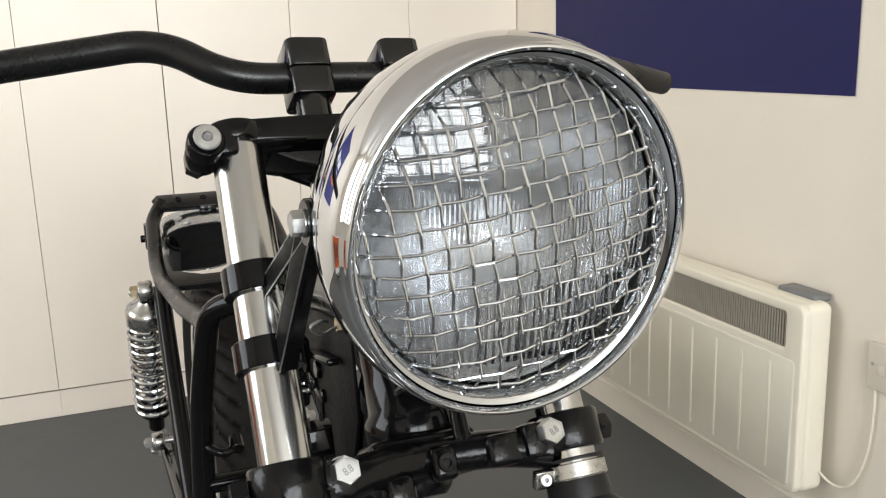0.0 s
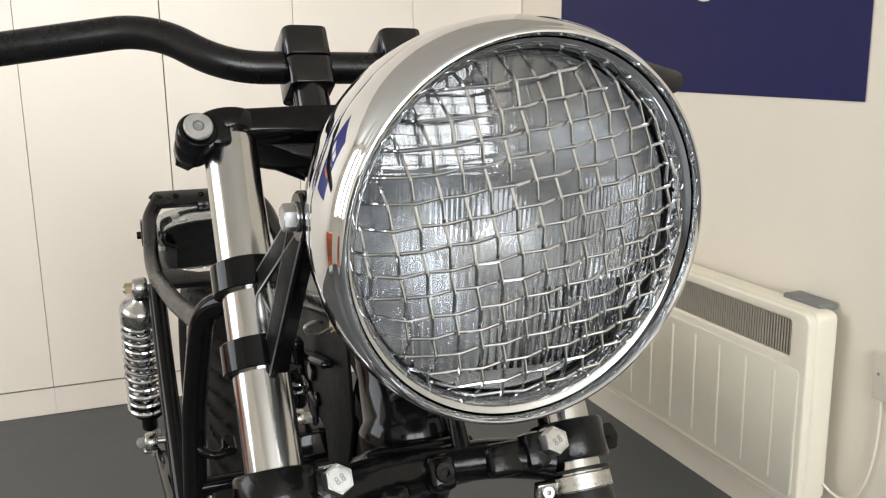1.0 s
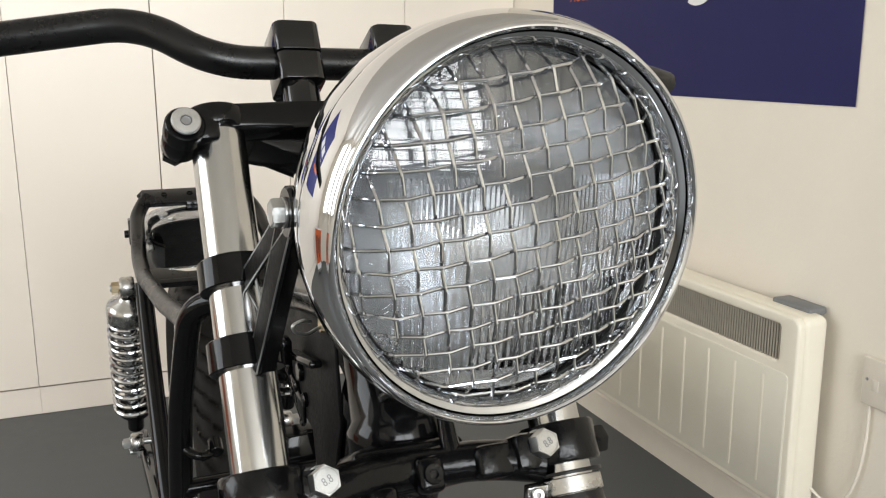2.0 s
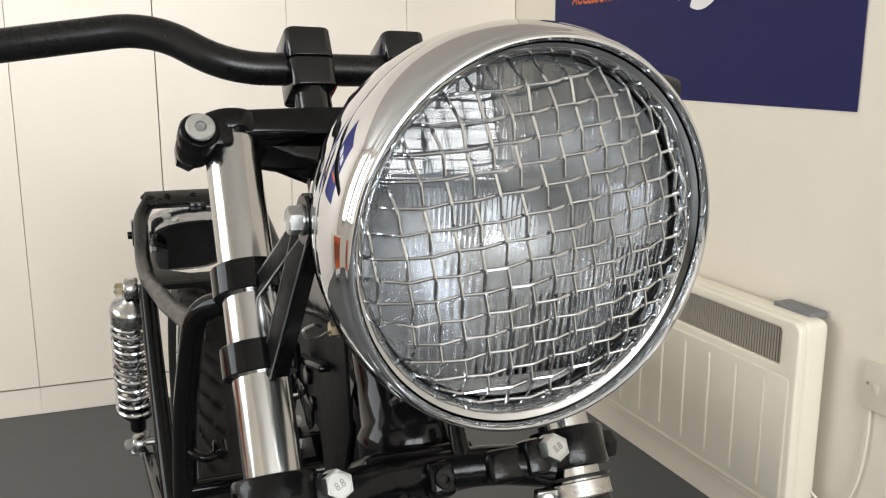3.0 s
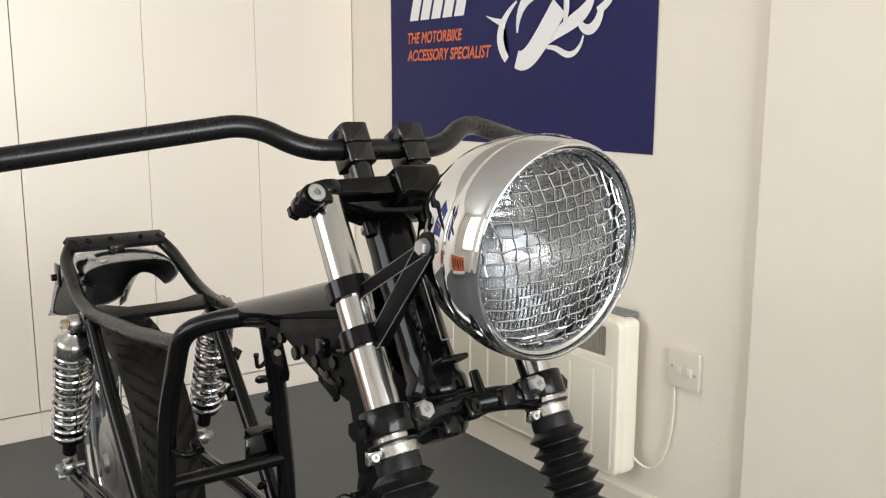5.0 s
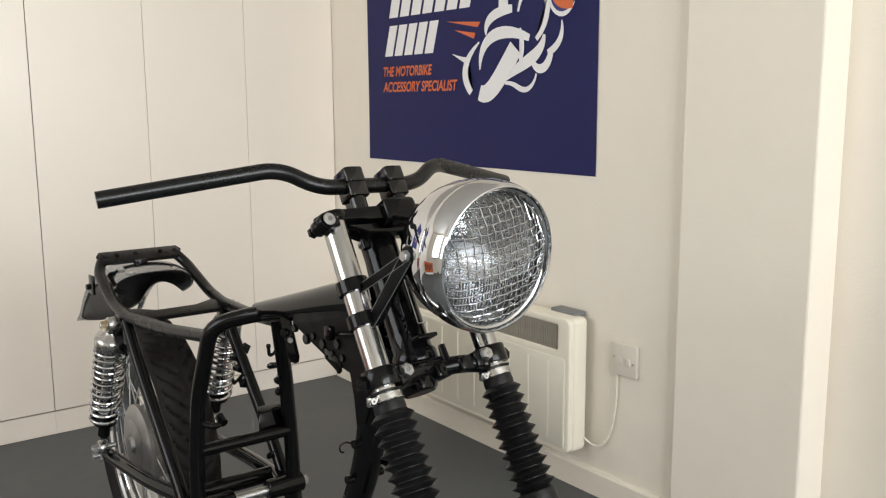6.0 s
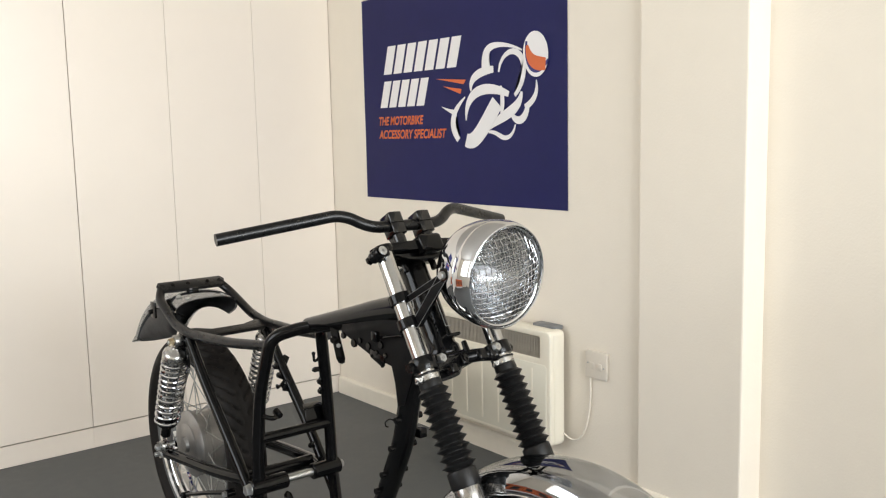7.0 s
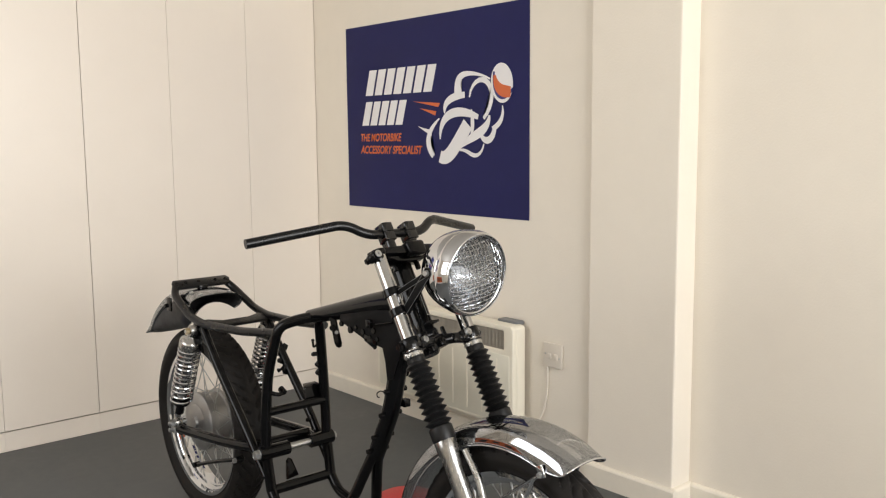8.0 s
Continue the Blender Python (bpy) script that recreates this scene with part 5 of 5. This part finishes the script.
for _s in (-1, 1):
    _o = Vector((_s * 0.035 + 0.004, BAR.y, BAR.z))
    _ax, _ay = Vector((1, 0, 0)), TURN @ Vector((0, 1, 0))
    _bm = bmesh.new()
    plate(_bm, rounded(0.0315, 0.036, 0.0062, 4), 0.0205, _o + TURN @ Vector((0, 0, -0.0106)), _ax, _ay, 0.0008)
    rod(_bm, _o + TURN @ Vector((0, -0.003, -0.018)), _o + TURN @ Vector((0, -0.003, -0.052)), 0.0125, seg=24)
    plate(_bm, [(-0.004, -0.015), (0.0175, -0.015), (0.0165, -0.026), (0.010, -0.040), (0.006, -0.050), (-0.004, -0.050)], 0.020,
          _o, TURN @ Vector((0, 1, 0)), TURN @ Vector((0, 0, 1)), 0.0025)
    CLAMP = bike_part("bar_clamp", _bm, ANODISED, BIKE, "black alloy handlebar riser clamp", 24)
    _bm = bmesh.new()
    plate(_bm, rounded(0.0315, 0.037, 0.0062, 4), 0.0215, _o + TURN @ Vector((0, 0, 0.0116)), _ax, _ay, 0.0007)
    bike_part("clamp_cap", _bm, ANODISED, CLAMP, "", 24)
    for _k in (-0.0125, 0.0125):
        bike_bolt("cap_screw", _o + TURN @ Vector((0, _k, 0.0185)), TURN @ Vector((0, 0, 1)), 0.0040, 0.0035, CLAMP, ANODISED, socket=True, washer=False)
_bm = bmesh.new()
tube(_bm, [(-0.358, 0.7227, 1.0090), (-0.128, 0.6645, 1.0470), (-0.085, 0.6340, 1.0212), (0.086, 0.6320, 1.0225), (0.140, 0.6595, 1.0510), (0.358, 0.726, 1.0115)], 0.0112, 0.045, seg=28, steps=12)
bike_part("handlebar", _bm, SATIN, BIKE, "satin black swept handlebar without grips")

# ---- headlamp ----
LC = Vector((0.0005, 0.358, 0.9495))                  # middle of the rim's front
LF = Vector((0, -math.cos(radians(5)), -math.sin(radians(5))))  # where it faces
LB = -LF
_bm = bmesh.new()
lathe(_bm, LC, LB, [(0.0900, 0.030), (0.0938, 0.0365), (0.0940, 0.0420), (0.0926, 0.0540), (0.0888, 0.0700), (0.0820, 0.0870), (0.0715, 0.1040), (0.0570, 0.1180), (0.0390, 0.1280), (0.0200, 0.1325), (0, 0.1335)], 128)
LAMP = bike_part("headlamp", _bm, CHROME, BIKE, "round chrome headlamp behind a wire stone guard", 50)
# the rim: an inner sloping ring, a rolled lip and a deep rounded barrel
_bm = bmesh.new()
lathe(_bm, LC, LB, [(0.0884, 0.0110), (0.0884, 0.0016), (0.0886, 0.0002), (0.0892, -0.0012), (0.0902, -0.0021), (0.0912, -0.0019), (0.0920, -0.0008), (0.0924, 0.0006),
                    (0.0925, 0.0020), (0.0932, 0.0026), (0.0940, 0.0046), (0.0948, 0.0078), (0.0954, 0.0116), (0.0959, 0.0160), (0.0962, 0.0208), (0.0963, 0.0256), (0.0961, 0.0300),
                    (0.0955, 0.0342), (0.0942, 0.0378), (0.0920, 0.0385), (0.0905, 0.0300), (0.0895, 0.0120)], 160, closed=True)
bike_part("rim", _bm, CHROME, LAMP, "chrome rim ring", 50)
_bm = bmesh.new()
lathe(_bm, LC, LB, [(0.0881, 0.0030), (0.0876, 0.0022), (0.0862, 0.0026), (0.0848, 0.0034), (0.0838, 0.0044), (0.0831, 0.0058), (0.0828, 0.0076), (0.0827, 0.0112), (0.0881, 0.0112)], 128, closed=True)
bike_part("guard_ring", _bm, SEAL, LAMP, "dark polished ring that holds the guard", 50)


def dome(r, rise, edge):
    """How far a shallow dome stands in front of the rim's plane."""
    return edge + rise * (1 - (r / 0.083) ** 2)


def guard_rise(r):
    """How far the wire guard stands out: a dome that dives behind the rim at its edge."""
    return dome(r, 0.0161, 0.0028) - 0.0140 * max(0.0, (r - 0.069) / 0.0146) ** 2


_u, _v = Vector((1, 0, 0)), LF.cross(Vector((1, 0, 0))).normalized() * -1
if _v.z < 0:
    _v = -_v
WIRE_R, GUARD_R, GUARD_TURN = 0.00078, 0.0836, radians(10.3)
PITCH = {True: (0.01015, 0.117), False: (0.01036, 0.380)}    # spacing and offset of the level and the upright wires


def guard_wire(k, level):
    """One crimped wire of the woven guard, bent where it meets the others."""
    (step, shift), (step2, shift2) = PITCH[level], PITCH[not level]
    o = (k + shift) * step
    if abs(o) > GUARD_R - 0.004:
        return
    half = math.sqrt(GUARD_R ** 2 - o * o)
    n0, n1 = math.ceil(-half / step2 - shift2), math.floor(half / step2 - shift2)
    stops = [(-half, 0)] + [((j + shift2) * step2, 1 if (j + k) % 2 else -1) for j in range(n0, n1 + 1)] + [(half, 0)]
    ca, sa = math.cos(GUARD_TURN), math.sin(GUARD_TURN)
    pts = []
    for s, over in stops:
        r = min(GUARD_R, math.hypot(s, o))
        side = 0.0006 * noise.noise(Vector((s * 40, k * 1.3, 5.0 if level else 9.0)))
        a, b = (s, o + side) if level else (o - side, s)
        lift = guard_rise(r) + 0.0013 * over * (1 if level else -1)
        pts.append(LC + _u * (a * ca - b * sa) + _v * (a * sa + b * ca) + LF * lift)
    bm = bmesh.new()
    tube(bm, smooth_path(pts, 0.0011, 3), WIRE_R, raw=True, seg=8)
    bike_part("guard_wire", bm, WIRE, LAMP, "bright crimped wire")


for _k in range(-9, 9):
    guard_wire(_k, True)
    guard_wire(_k, False)

# moulded lens, reflector and bulb
LENS_R, LENS_BACK = 0.0815, 0.0120


def lens_rise(r):
    """The bulge of the lens in front of its edge."""
    return 0.0150 * (1 - (r / LENS_R) ** 2)


_bm = bmesh.new()
_front = [(LENS_R * k / 16, LENS_BACK - lens_rise(LENS_R * k / 16)) for k in range(17)]
_prof = _front + [(LENS_R + 0.0010, LENS_BACK + 0.0010), (LENS_R + 0.0010, LENS_BACK + 0.0045)] + [(r, h + 0.0040) for r, h in _front[::-1]]
lathe(_bm, LC, LB, _prof, 96)
LENS = bike_part("lens", _bm, GLASSM, LAMP, "clear fluted glass lens", 60)
LENS.visible_shadow = False
_bm = bmesh.new()
lathe(_bm, LC, LB, [(0.0800, 0.0180)] + [(0.0780 * (1 - k / 14), 0.0195 + 0.062 * (1 - (1 - k / 14) ** 2)) for k in range(14)] + [(0, 0.0800)], 96)
bike_part("reflector", _bm, REFLECTOR, LAMP, "mirror finish reflector bowl", 60)
_bm = bmesh.new()
lathe(_bm, LC, LB, [(0, 0.030), (0.007, 0.032), (0.0095, 0.038), (0.0095, 0.060), (0.006, 0.079)], 24)
bike_part("bulb", _bm, BULB, LAMP, "small clear bulb")
# the gasket that holds the lens in the rim
_bm = bmesh.new()
lathe(_bm, LC, LB, [(0.0812, 0.0126), (0.0817, 0.0118), (0.0824, 0.0117), (0.0832, 0.0127), (0.0870, 0.0125), (0.0870, 0.0190), (0.0818, 0.0190), (0.0828, 0.0170), (0.0828, 0.0128)], 96, closed=True)
bike_part("lens_seal", _bm, RUBBER, LAMP, "black gasket round the lens")

# lamp brackets: two bands round each leg and a folded arm to the lamp
for _s in (-1, 1):
    _bm = bmesh.new()
    lathe(_bm, fork(_s, 0.898) - U * 0.009, U, [(0.0168, 0), (0.0208, 0), (0.0215, 0.0006), (0.0215, 0.0174), (0.0208, 0.018), (0.0168, 0.018)], 36)
    BAND = bike_part("lamp_band", _bm, BLACK, BIKE, "black clamp band round the fork tube")
    _bm = bmesh.new()
    lathe(_bm, fork(_s, 0.857) - U * 0.009, U, [(0.0168, 0), (0.0208, 0), (0.0215, 0.0006), (0.0215, 0.0174), (0.0208, 0.018), (0.0168, 0.018)], 36)
    bike_part("lower_band", _bm, BLACK, BAND)
    _by, _bz, _x = 0.420, 0.954, -0.0035 + _s * 0.0880
    _f1, _f2 = fork(_s, 0.898), fork(_s, 0.857)
    # side arms, seen edge on from the front
    for _f, _wa, _wb in ((_f1, 1.2, 1.2), (_f2, 2.1, 1.7)):
        _bm = bmesh.new()
        _dir = (Vector((0, _f.y - 0.016, _f.z)) - Vector((0, _by, _bz)))
        _n = Vector((0, -_dir.z, _dir.y)).normalized() * 0.0048
        _e = [Vector((0, _by, _bz)) + _n * _wa, Vector((0, _by, _bz)) - _n * _wa, Vector((0, _f.y - 0.014, _f.z)) - _n * _wb, Vector((0, _f.y - 0.014, _f.z)) + _n * _wb]
        plate(_bm, [(q.y, q.z) for q in _e], 0.0026, (_x, 0, 0), (0, 1, 0), (0, 0, 1), 0.0005)
        bike_part("bracket_arm", _bm, MATT, BAND)
        # Zinc rods imitate the highlight on the black arm's folded edges.
        _bm = bmesh.new()
        for _p, _q in ((_e[1], _e[2]), (_e[0], _e[3])):
            rod(_bm, _p + Vector((_x + _s * 0.0012, 0, 0)), _q + Vector((_x + _s * 0.0012, 0, 0)), 0.0005, seg=8)
        bike_part("arm_edge_glint", _bm, ZINC, BAND, "thin zinc rods for the glint along the arm's edges")
    # folded web facing forward
    _bm = bmesh.new()
    _t, _l = Vector((_x, _by - 0.010, _bz + 0.012)), Vector((_x, _f2.y - 0.026, _f2.z - 0.002))
    _q = [_t, _t - Vector((_s * 0.011, 0, 0)), _l - Vector((_s * 0.008, 0, 0)), _l]
    _lo = [_bm.verts.new(v) for v in _q]
    _hi = [_bm.verts.new(v + Vector((0, 0.0022, 0.0012))) for v in _q]
    _bm.faces.new(_lo), _bm.faces.new(_hi[::-1])
    for _k in range(4):
        _bm.faces.new((_lo[_k], _lo[(_k + 1) % 4], _hi[(_k + 1) % 4], _hi[_k]))
    bike_part("bracket_web", _bm, BLACK, BAND)
    _bm = bmesh.new()
    rod(_bm, (_x - _s * 0.010, _by, _bz), (_x + _s * 0.0016, _by, _bz), 0.0125, seg=24)
    bike_part("bracket_ear", _bm, BLACK, BAND)
    _bm = bmesh.new()
    tube(_bm, [_f1 + Vector((-_s * 0.006, -0.019, 0.012)), _f1 + Vector((-_s * 0.006, -0.025, 0.004)), _f1 + Vector((-_s * 0.010, -0.026, -0.014))], 0.0009, 0.004, seg=8)
    bike_part("band_clip", _bm, ZINC, BAND, "thin bright folded edge")
    bike_bolt("lamp_bolt", (_x + _s * 0.0016, _by, _bz), (_s, 0, 0), 0.0066, 0.0055, BAND, ZINC, "zinc plated bolt")
